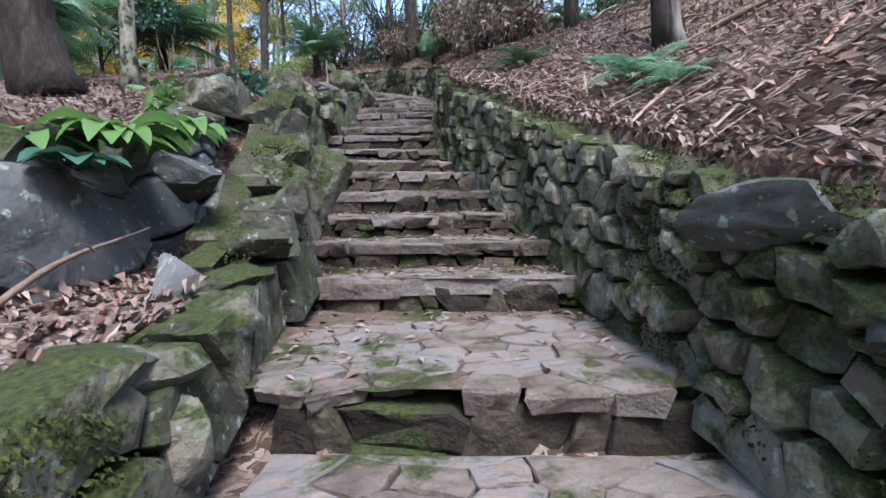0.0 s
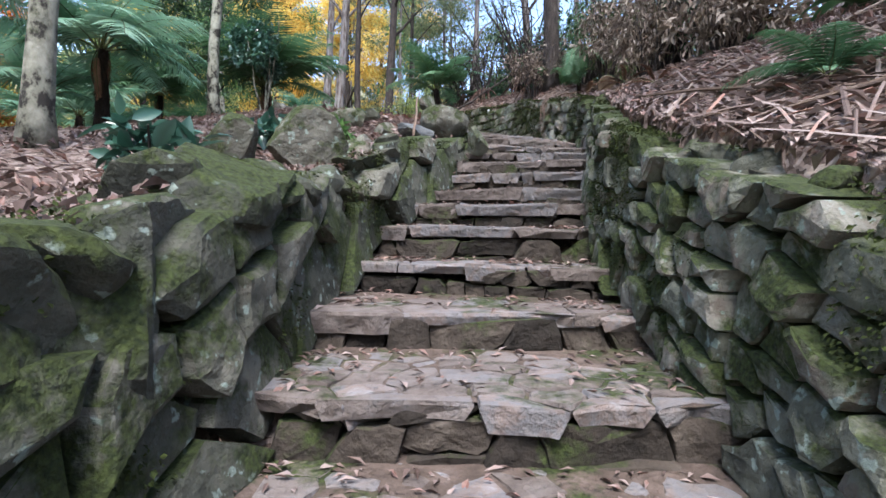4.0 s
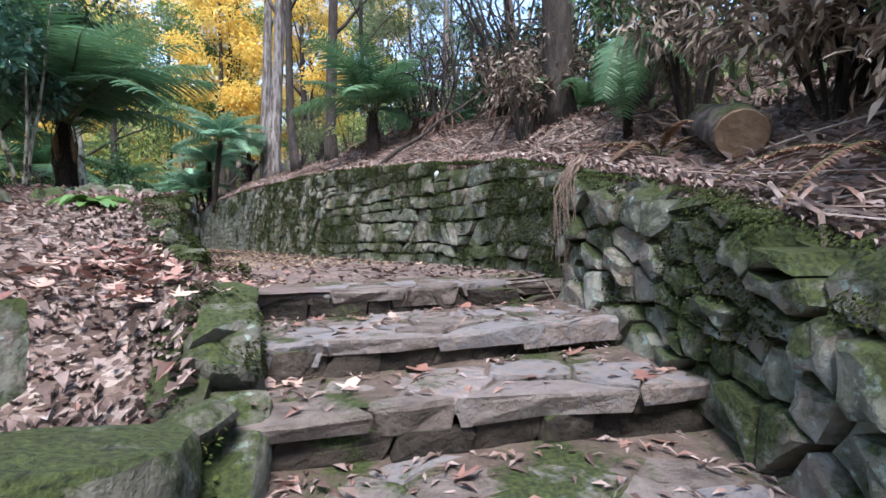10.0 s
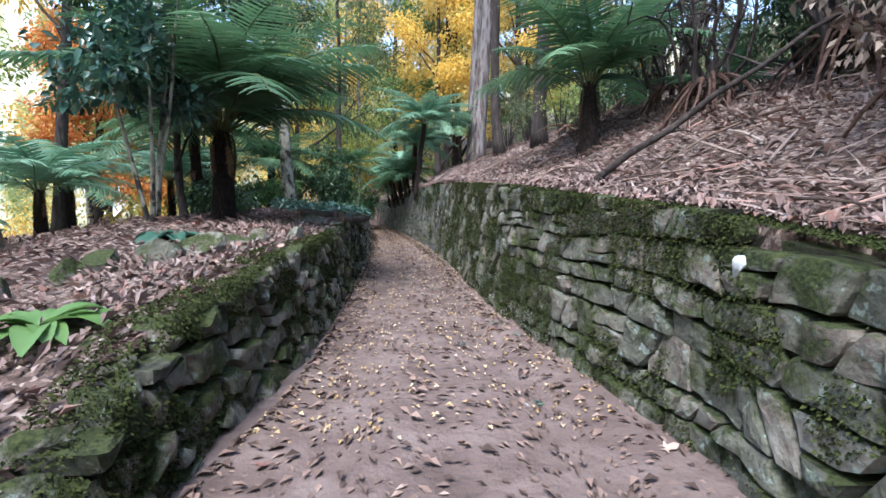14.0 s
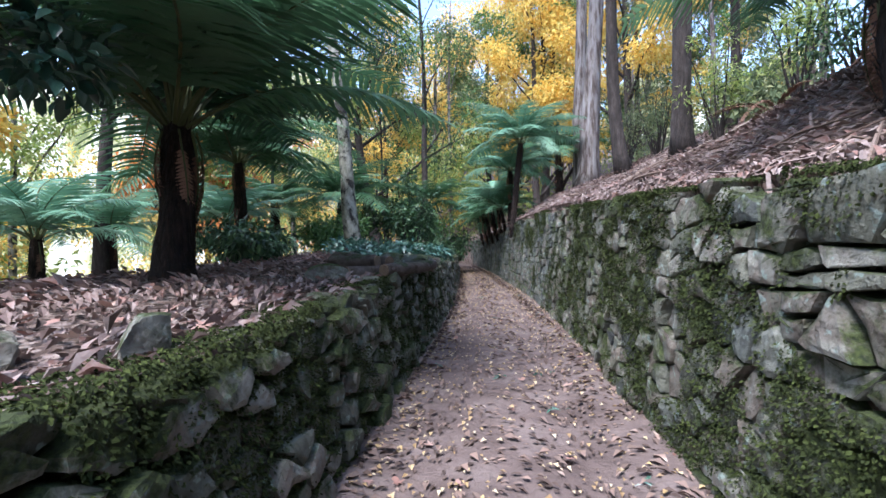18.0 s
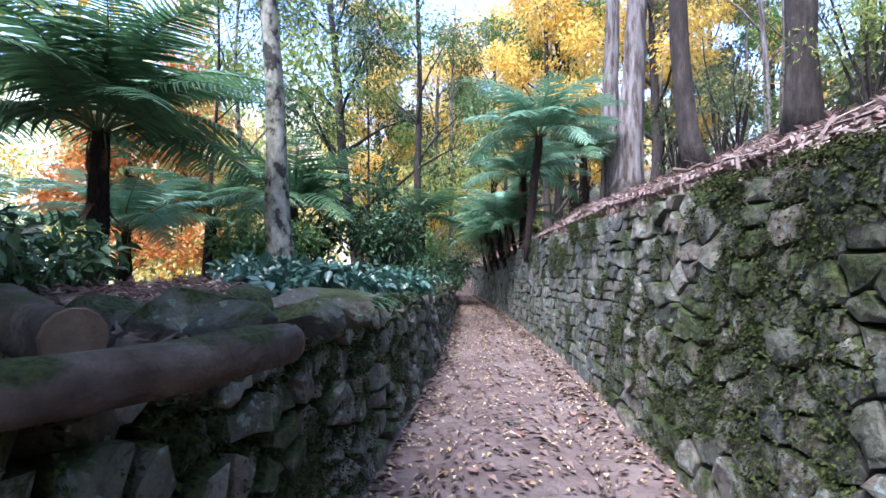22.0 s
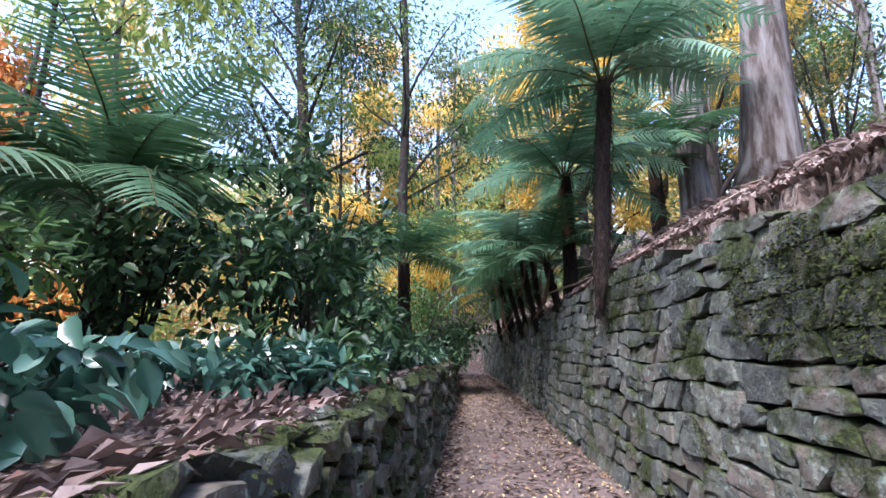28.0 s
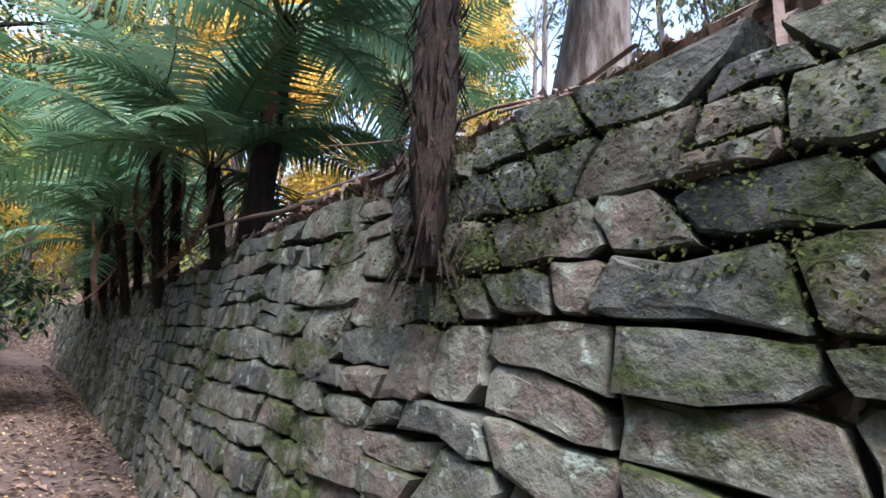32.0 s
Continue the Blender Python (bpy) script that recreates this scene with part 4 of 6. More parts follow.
# ---- tree ferns ----
def frond_mesh(name, length, droop, width, leaf_mat, seed, pairs=34, sub=8):
    """A feathery frond reaching along x, arching up and then down: side leaflets, each with its own row of leaf tips."""
    r = random.Random(seed)

    def spine(f):
        return Vector((length * (f - 0.12 * droop * f * f), 0.02 * math.sin(f * 5 + seed), length * (0.42 * f - (0.42 + 0.5 * droop) * f * f)))

    RV, RF = tube([spine(i / 9) for i in range(10)], [0.0085 * length * (1 - 0.085 * i) for i in range(10)], 5)
    gap = 0.84 * length / pairs
    V, LF = [], []
    for i in range(pairs):
        f = 0.15 + 0.84 * (i + 0.5) / pairs
        t = (spine(f + 0.01) - spine(f - 0.01)).normalized()
        up = t.cross(Vector((0, 1, 0))) * -1
        pl = width * length * (math.sin(math.pi * min(1, (f - 0.07) ** 0.7)) ** 0.75 + 0.06) * r.uniform(0.88, 1.1)
        for sgn in (1, -1):
            out = (Vector((0, sgn, 0)) + t * r.uniform(0.3, 0.5)).normalized()
            base = spine(f)
            sagk = r.uniform(0.2, 0.5)
            tw = up * r.uniform(-0.35, 0.35)
            o = len(V)
            for k in range(sub + 1):  # a tapering leaflet with a toothed edge
                g = k / sub
                p = base + out * (pl * g) - Vector((0, 0, pl * sagk * g * g)) + up * 0.006
                w = gap * 0.56 * (1 - 0.8 * g ** 1.6) * (0.72 if k % 2 else 1.1)
                V += [p + (t + tw) * w + out * (gap * 0.3), p - up * (w * 0.25), p - (t + tw) * w + out * (gap * 0.3)]
            for k in range(sub):
                q = o + 3 * k
                LF += [(q, q + 1, q + 4, q + 3), (q + 1, q + 2, q + 5, q + 4)]
    LV = np.array([tuple(v) for v in V])
    V, F = cat([(np.array([tuple(v) for v in RV]), RF), (LV, LF)])
    return mesh_data(name, V, F, [M_RACHIS, leaf_mat], idx=[0] * len(RF) + [1] * len(LF))


FROND = {}


def fronds(key, leaf_mat, n_var=3, droops=(0.35, 0.7, 1.15)):
    if key not in FROND:
        FROND[key] = [frond_mesh("frond", 1.0, droops[k], 0.055 if key == "dead" else 0.25, leaf_mat, 7 * k + len(key)) for k in range(n_var)]
    return FROND[key]


def tree_fern(x, y, top, radius, reach, n, key="green", base=None, lean=(0, 0), dead=0, label="", seed=1, spread=None, group="tree ferns", foot=1.35):
    r = random.Random(seed)
    b = level_at(x, y) - 0.05 if base is None else base
    e = thing("tree_fern", label or "tree fern with a dark fibrous trunk and arching green fronds", "tree fern", (x, y, b), group)
    h = top - b
    pts = [(lean[0] * f, lean[1] * f, h * f) for f in np.linspace(0, 1, 9)]
    rad = [radius * (foot - (foot - 0.9) * f + ((0.25 if foot > 1 else -0.45) if f == 0 else 0) - (0.12 if f > 0.9 else 0)) for f in np.linspace(0, 1, 9)]
    V, F = tube(pts, rad, 14, 0.35, seed)
    part("trunk", (V, F), M_FERNTRUNK, e, smooth=True)
    # frayed leaf bases over the trunk
    g = np.random.default_rng(seed)
    m = int(150 + 260 * h)
    f = g.random(m)
    a = g.random(m) * 6.283
    rr = radius * (foot - (foot - 0.9) * f) * 0.97
    P = np.stack([lean[0] * f + np.cos(a) * rr, lean[1] * f + np.sin(a) * rr, h * f], 1)
    D = np.stack([np.cos(a) * 0.5, np.sin(a) * 0.5, np.where(g.random(m) < 0.6, -1.0, 1.0)], 1)
    N = np.stack([np.cos(a), np.sin(a), 0 * a + 0.2], 1)
    part("trunk_fibre", leaf_geo(P, D, N, g.uniform(0.05, 0.16, m), g.uniform(0.006, 0.018, m)), M_FERNTRUNK, e)
    tagged(e.children[-1], kind="stuff")
    me = fronds(key, {"green": M_FERN, "pale": M_FERNLITE}[key])
    for k in range(n):
        yaw = 360 * k / n + r.uniform(-12, 12)
        ring = k % 3
        o = new("frond", me[r.choice((0, 1)) if ring else 2])
        o.parent = e
        tilt = (-58, -30, -8)[ring] + r.uniform(-8, 8) + (spread or 0)
        s = reach * r.uniform(0.85, 1.12)
        o.matrix_basis = pose(lean[0] + 0.6 * radius * math.cos(radians(yaw)), lean[1] + 0.6 * radius * math.sin(radians(yaw)), h - 0.04, 0, 0, yaw) @ pose(0, 0, 0, r.uniform(-12, 12), tilt, 0) @ Matrix.Scale(s, 4)
    if dead:
        md = fronds("dead", M_DEADFERN)
        for k in range(dead):
            yaw = 360 * k / dead + r.uniform(-20, 20)
            o = new("dead_frond", md[0])
            o.parent = e
            o.matrix_basis = pose(lean[0] + 1.1 * radius * math.cos(radians(yaw)), lean[1] + 1.1 * radius * math.sin(radians(yaw)), h - 0.08, 0, 0, yaw) @ pose(0, 0, 0, r.uniform(-30, 30), r.uniform(84, 104), 0) @ Matrix.Scale(min(reach, 1.9) * r.uniform(0.5, 0.8), 4)
    return e


# ---- trees ----
def tree(x, y, radius, height, bark, label, leaf=None, crown=None, lean=(0, 0), limbs=5, seed=1, base=None, group="", flare=1.5, leaf_n=420, leaf_size=(0.16, 0.06), bend=0.25, sides=12):
    """A tapered trunk with limbs and a crown of leaf clumps. crown: low and high end of the foliage, and its reach."""
    r = random.Random(seed)
    b = level_at(x, y) - 0.1 if base is None else base
    e = thing("tree", label, "tree", (x, y, b), group)
    n = 12
    pts, rad = [], []
    for i in range(n):
        f = i / (n - 1)
        g = f ** 1.4
        pts.append(Vector((lean[0] * f + bend * noise.noise(Vector((seed, f * 2.2, 0))), lean[1] * f + bend * noise.noise(Vector((f * 2.2, seed, 3))), height * g)))
        rad.append(radius * ((flare - 1) * max(0, 1 - g * height / (radius * 5)) ** 2 + 1 - 0.75 * g))
    part("trunk", tube(pts, rad, sides, 0.28, seed), bark, e, smooth=True)
    if crown:
        lo, hi, reach = crown
        clumps = []
        for k in range(limbs):
            f = (lo + (hi - lo) * (k + 0.5) / limbs) / height
            i = min(n - 2, int((max(0.02, f - 0.12) ** (1 / 1.4)) * (n - 1)))
            a = pts[i]
            ang = k * 2.4 + r.uniform(-.5, .5)
            rc = reach * r.uniform(0.55, 1.0) * (1.1 - 0.5 * k / limbs)
            t = Vector((a.x + math.cos(ang) * rc, a.y + math.sin(ang) * rc, height * f + r.uniform(0, 0.8)))
            part("limb", tube(curve_pts(a, t, 0.25, 6, 0.15, seed + k), [rad[i] * 0.45 * (1 - 0.15 * q) for q in range(6)], 6, 0.2), bark, e, smooth=True)
            for c in range(3):
                q = a.lerp(t, r.uniform(0.6, 1.1)) + Vector((r.uniform(-.5, .5), r.uniform(-.5, .5), r.uniform(-.4, .7))) * reach * 0.35
                s = reach * r.uniform(0.28, 0.5)
                clumps.append(cloud(q, (s, s, s * 0.6), leaf_n // 3, leaf_size[0], leaf_size[1], seed * 100 + k * 7 + c, 0.5, 0.25))
        if clumps:
            part("crown", cat(clumps), leaf, e)
    return e


def shrub(x, y, radius, height, leaf, ln, wd, n, label, seed=1, base=None, stems=5, group="", name="shrub", bark=None, lift=0.15, hang=0.25):
    r = random.Random(seed)
    b = level_at(x, y) - 0.05 if base is None else base
    e = thing(name, label, "shrub", (x, y, b), group)
    cl = []
    for k in range(stems):
        a = k * 2.4 + r.random()
        t = Vector((math.cos(a) * radius * r.uniform(0.2, 0.75), math.sin(a) * radius * r.uniform(0.2, 0.75), height * r.uniform(0.55, 0.95)))
        part("stem", tube(curve_pts((0.05 * math.cos(a), 0.05 * math.sin(a), 0), t, 0.05, 6, 0.08, seed + k), [0.02 * (1 - 0.14 * q) * (0.6 + height * 0.3) for q in range(6)], 6, 0.2), bark or M_DARKBARK, e)
        for c in range(3):
            q = t * r.uniform(0.55, 1.0) + Vector((r.uniform(-.4, .4) * radius, r.uniform(-.4, .4) * radius, r.uniform(-.15, .1) * height))
            q.z = max(q.z, height * lift)
            s = radius * r.uniform(0.22, 0.42)
            cl.append(cloud(q, (s, s, min(s, height * 0.3)), n // (3 * stems), ln, wd, seed * 31 + k * 5 + c, hang, 0.2, "broad" if wd > 0.04 else "folded"))
    part("foliage", cat(cl), leaf, e, smooth=True)
    return e


def rosette(x, y, z, reach, n, leaf, label, seed=1, width=0.16, rise=0.8, name="nest_fern_plant"):
    """A plant of broad strap leaves from one heart."""
    r = random.Random(seed)
    e = thing(name, label, "plant", (x, y, z), "broad-leaved plants")
    for k in range(n):
        a = 6.283 * k / n + r.uniform(-.3, .3)
        L = reach * r.uniform(0.65, 1.1)
        up = rise * r.uniform(0.5, 1.2)
        V, F = [], []
        m = 7
        for i in range(m):
            f = i / (m - 1)
            c = Vector((math.cos(a) * L * f, math.sin(a) * L * f, L * (up * f - (up + 0.15) * f * f * 0.9) + 0.02))
            w = width * L * (0.25 + math.sin(math.pi * min(1.0, 0.12 + f * 0.88)) * 0.85) * (1 if f < 0.98 else 0.2)
            s = Vector((-math.sin(a), math.cos(a), 0)) * w
            V += [c - s + Vector((0, 0, w * 0.35)), c, c + s + Vector((0, 0, w * 0.35))]
        for i in range(m - 1):
            for q in (0, 1):
                o = i * 3 + q
                F.append((o, o + 1, o + 4, o + 3))
        part("leaf", (V, F), leaf, e, smooth=True)
    return e


def boulder(x, y, z, size, material, label, seed=1, turn=(0, 0, 0), name="boulder", cuts=7):
    """A rock: a lump cut by a few flat breaks."""
    r = random.Random(seed)
    bm = bmesh.new()
    bmesh.ops.create_icosphere(bm, subdivisions=4, radius=1.0)
    planes = [(Vector((r.gauss(0, 1), r.gauss(0, 1), r.gauss(0, 1))).normalized(), r.uniform(0.38, 0.72)) for _ in range(cuts)]
    for v in bm.verts:
        for nrm, d in planes:
            q = v.co.dot(nrm) - d
            if q > 0:
                v.co -= nrm * q
        v.co *= 1 + 0.06 * noise.fractal(v.co * 2.2 + Vector((seed, 0, 0)), 0.8, 2.0, 4) + 0.03 * noise.fractal(v.co * 6 + Vector((0, seed, 0)), 0.7, 2.0, 3)
        v.co = Vector((v.co.x * size[0], v.co.y * size[1], v.co.z * size[2]))
    me = bpy.data.meshes.new(name)
    bm.to_mesh(me)
    bm.free()
    me.materials.append(material)
    me.polygons.foreach_set("use_smooth", [True] * len(me.polygons))
    me.set_sharp_from_angle(angle=0.4)
    ob = new(name, me)
    ob.matrix_world = pose(x, y, z, *turn)
    return tagged(ob, label, "boulder", "boulders beside the steps")


def log(a, b, r0, r1, label, seed=1, ends=True, sag=0.0, name="log", bark=None):
    a, b = Vector(a), Vector(b)
    e = thing(name, label, "log", a, "fallen logs")
    pts = [p - a for p in curve_pts(a, b, sag, 7, 0.03, seed)]
    rad = [r0 + (r1 - r0) * i / 6 for i in range(7)]
    part("bark", tube(pts, rad, 14, 0.25, seed), bark or M_LOG, e, smooth=True)
    if ends:
        for p, q, rr in ((pts[0], pts[1], r0), (pts[-1], pts[-2], r1)):
            d = (p - q).normalized()
            part("sawn_end", tube([p + d * 0.002, p + d * 0.012], [rr * 0.95, rr * 0.9], 14), M_ENDGRAIN, e, "pale sawn end of the log")
    return e


def stick(a, b, r0, label, seed=1, sag=0.03, m=None, name="branch", twigs=2):
    a, b = Vector(a), Vector(b)
    e = thing(name, label, "branch", a, "fallen branches")
    pts = [p - a for p in curve_pts(a, b, sag, 8, 0.06, seed)]
    part("limb", tube(pts, [r0 * (1 - 0.09 * i) for i in range(8)], 7, 0.2, seed), m or M_TWIG, e, smooth=True)
    r = random.Random(seed)
    for k in range(twigs):
        p = pts[2 + k * 2]
        t = p + Vector((r.uniform(-.3, .3), r.uniform(-.3, .3), r.uniform(0.0, .25))) * (b - a).length * 0.4
        part("twig", tube(curve_pts(p, t, 0.02, 5, 0.04, seed + k), [r0 * 0.45 * (1 - 0.17 * i) for i in range(5)], 5), m or M_TWIG, e)
    return e


# ---- tree ferns of the place ----
tree_fern(1.7, 8.75, 3.0, 0.11, 1.75, 17, spread=-16, lean=(0.1, 0.42), dead=5, seed=2, label="tree fern on the bank with brown dead fronds hanging down")
tree_fern(-3.42, 8.6, 2.3, 0.12, 2.45, 27, spread=-14, lean=(-0.1, 0.2), dead=7, seed=3, label="large dark tree fern on the terrace, fronds spread wide")
tree_fern(-7.0, 14.4, 3.1, 0.11, 2.5, 28, dead=4, seed=4, label="tall tree fern with a slim dark trunk")
tree_fern(-1.79, 19.65, 4.34, 0.1, 1.9, 20, key="pale", base=1.4, lean=(0.28, 0.96), foot=0.75, seed=5, label="tall tree fern rooted in the wall, pale green fronds")
tree_fern(-2.04, 22.4, 3.77, 0.085, 1.7, 17, key="pale", dead=3, seed=6, label="slim tree fern behind the wall with pale fronds")
tree_fern(-6.7, 18.7, 2.6, 0.12, 2.1, 18, seed=7, label="tree fern among shrubs with upright dark stalks")
tree_fern(-8.6, 2.6, 1.6, 0.1, 2.1, 20, key="pale", seed=8, label="tree fern on the lower slope, fronds blue-green")
tree_fern(-6.6, 5.4, 1.7, 0.1, 2.1, 24, key="pale", dead=4, seed=9, label="tree fern on the lower slope with dark arching fronds")
tree_fern(-10.5, 8.5, 1.9, 0.14, 2.1, 16, key="pale", seed=10)
for k, (x, y, tp_) in enumerate([(-8.6, 11.4, 1.5), (-10.6, 14.6, 1.7), (-9.2, 16.9, 2.0), (-12.5, 10.4, 1.2), (-8.2, 7.6, 1.2), (-11.5, 4.5, 0.9)]):
    tree_fern(x, y, tp_, 0.09, 1.9, 15, key="pale", dead=2, seed=80 + k, spread=-6, label="tree fern on the lower slope with pale green fronds")
tree_fern(-9.4, 19.5, 2.6, 0.13, 2.0, 16, seed=11)
tree_fern(-5.8, 25.5, 3.0, 0.12, 1.9, 15, seed=12)
tree_fern(-0.4, 24.3, 4.6, 0.11, 1.8, 14, dead=5, seed=13)
for k in range(9):
    s = s_of(RW, -2.3, 22.0) + 0.45 + k * 0.95
    wx, wy, nx, ny, ft, tp = RW.at(s)
    q = 0.02 if k % 2 else -0.28
    tree_fern(wx + nx * q, wy + ny * q, tp + 0.75 + 0.35 * (k % 3), 0.055, 1.45, 9 if k % 2 else 11, key="pale" if k % 3 else "green", base=tp - 0.42 + 0.1 * (k % 2), lean=(nx * 0.25, ny * 0.25), dead=2, foot=0.9,
              seed=30 + k, label="dark slender tree fern hanging over the wall top")

# ---- trees ----
tree(-4.9, 10.2, 0.07, 6, M_DARKBARK, "young tree with dark green foliage on the terrace", M_LEAFDK, (1.8, 6, 1.7), (-0.3, 0.2), 9, 91, leaf_n=900, leaf_size=(0.13, 0.06))
tree(0.45, 21.6, 0.31, 17, M_GUM, "big gum tree with streaked grey and brown bark", M_LEAFGUM, (9, 16, 3.0), (0.9, 0.6), 6, 41, group="gum trees", flare=1.5)
tree(0.4, 25.05, 0.3, 18, M_GUM, "tall gum tree with pale peeling bark", M_LEAFGUM, (10, 16, 2.6), (0.3, 0.4), 5, 42, group="gum trees", flare=1.25)
tree(1.2, 18.1, 0.17, 14, M_DARKBARK, "dark straight tree trunk on the bank", M_LEAFGUM, (8, 13, 2.2), (-0.5, 0.3), 5, 43)
tree(2.3, 17.0, 0.22, 14, M_DARKBARK, "dark rough-barked tree on the bank", M_LEAFGUM, (6, 13, 2.4), (0.2, 0), 6, 45)
tree(-0.95, -6.6, 0.13, 12, M_DARKBARK, "dark tree trunk on the leafy bank", M_LEAFGUM, (6, 11, 2.2), (0.1, 0.2), 5, 46)
tree(-1.35, -6.95, 0.05, 9, M_GUM, "thin pale tree trunk beside a dark one", M_LEAFGUM, (6, 8.5, 1.2), (0.1, 0.1), 3, 47)
tree(0.75, -4.0, 0.12, 13, M_DARKBARK, "dark straight tree trunk on the bank", M_LEAFGUM, (7, 12, 2.2), (0.1, 0.2), 5, 48)
tree(-6.1, -2.8, 0.24, 9, M_DARKBARK, "thick dark trunk beside the lower steps", M_LEAFMD, (7.5, 9, 1.8), (-0.4, 0.3), 3, 49, leaf_n=200)
tree(-5.3, -1.7, 0.1, 11, M_BIRCH, "slim pale mottled tree trunk", M_LEAFMD, (8, 10, 1.6), (0.3, 0.3), 3, 50, leaf_n=200)
tree(-4.65, 6.3, 0.13, 11, M_BIRCH, "pale mottled trunk on the lower slope", M_LEAFMD, (8, 10.5, 1.6), (0.2, 0.2), 3, 51, leaf_n=200)
tree(-4.76, 15.35, 0.17, 12, M_BIRCH, "birch trunk with pale bark and dark scars", M_LEAFYL, (6.5, 11.5, 2.4), (-0.9, 0.2), 6, 52)
tree(-9.0, 27.8, 0.26, 16, M_DARKBARK, "leaning dark tree with fine foliage", M_LEAFDK, (5, 16, 4.5), (-2.2, 0.5), 16, 53, leaf_n=1200, leaf_size=(0.2, 0.06))
tree(-6.3, 27.0, 0.17, 14, M_DARKBARK, "dark trunk beside the far path", M_LEAFMD, (6, 13, 3.0), (-0.3, 0.3), 6, 54)
YEL = "autumn tree with a bright yellow crown"
for k, (x, y, h, rc) in enumerate([(-6.5, 47, 19, 5.0), (-1.5, 40, 18, 4.2), (-12, 56, 20, 5.5), (3.5, 36, 17, 4.0)]):
    tree(x, y, 0.28, h, M_DARKBARK, YEL, M_LEAFYL, (4, h - 0.5, rc), (0.3, 0.2), 12, 60 + k, group="autumn trees", leaf_n=800, leaf_size=(0.26, 0.13))
for k, (x, y, h, rc) in enumerate([(-24, 34, 14, 4.5), (-17, 24, 10, 3.2), (-30, 50, 16, 5.5), (-15, 12, 9, 3.0)]):
    tree(x, y, 0.22, h, M_DARKBARK, "autumn tree with an orange crown", M_LEAFOR if k != 3 else M_LEAFYL, (2, h - 0.5, rc), (0.3, 0.2), 10, 70 + k, group="autumn trees", leaf_n=900, leaf_size=(0.24, 0.12))
g_ = random.Random(77)
for k in range(26):  # gum trees up the bank
    x, y = g_.uniform(2.5, 13), -14 + k * 2.0 + g_.uniform(-1, 1)
    tree(x, y, g_.uniform(0.08, 0.22), g_.uniform(10, 17), g_.choice((M_GUM, M_DARKBARK, M_GUM)), "tall tree trunk on the wooded bank", M_LEAFGUM, (5, 14, 2.4), (g_.uniform(-.8, .4), g_.uniform(-.4, .4)), 6, 100 + k,
         group="trees on the bank", sides=9, leaf_n=500, leaf_size=(0.2, 0.06))
for k in range(22):  # trees below the path
    x, y = g_.uniform(-24, -7.5), -12 + k * 2.6 + g_.uniform(-1, 1)
    tree(x, y, g_.uniform(0.07, 0.2), g_.uniform(8, 15), g_.choice((M_BIRCH, M_DARKBARK)), "tree on the slope below the path", g_.choice((M_LEAFMD, M_HAZYLEAF, M_HAZYLEAF, M_LEAFYL)), (5.5, 12, 2.4), (g_.uniform(-.6, .6), g_.uniform(-.4, .4)), 7, 140 + k,
         group="trees below the path", sides=9, leaf_n=330, leaf_size=(0.2, 0.09))
for k in range(20):  # woods beyond the far end of the path
    x, y = -16 + k * 1.5 + g_.uniform(-1, 1), g_.uniform(38, 62)
    tree(x, y, g_.uniform(0.12, 0.3), g_.uniform(13, 20), g_.choice((M_GUM, M_DARKBARK)), "tall tree in the woods beyond the path", g_.choice((M_LEAFGUM, M_LEAFMD, M_LEAFYL)), (3, 18, 3.4), (g_.uniform(-.8, .8), 0), 9, 180 + k,
         group="far trees", sides=8, leaf_n=700, leaf_size=(0.28, 0.12))


def far_woods(name, label, spots, leaf, size, seed):
    cl = []
    for k, (x, y, z, sx, sz, n) in enumerate(spots):
        cl.append(cloud((x, y, z), (sx, sx, sz), n, size, size * 0.5, seed + k, 0.3, 0.1))
    tagged(part(name, cat(cl), leaf), label, "foliage", kind="stuff")


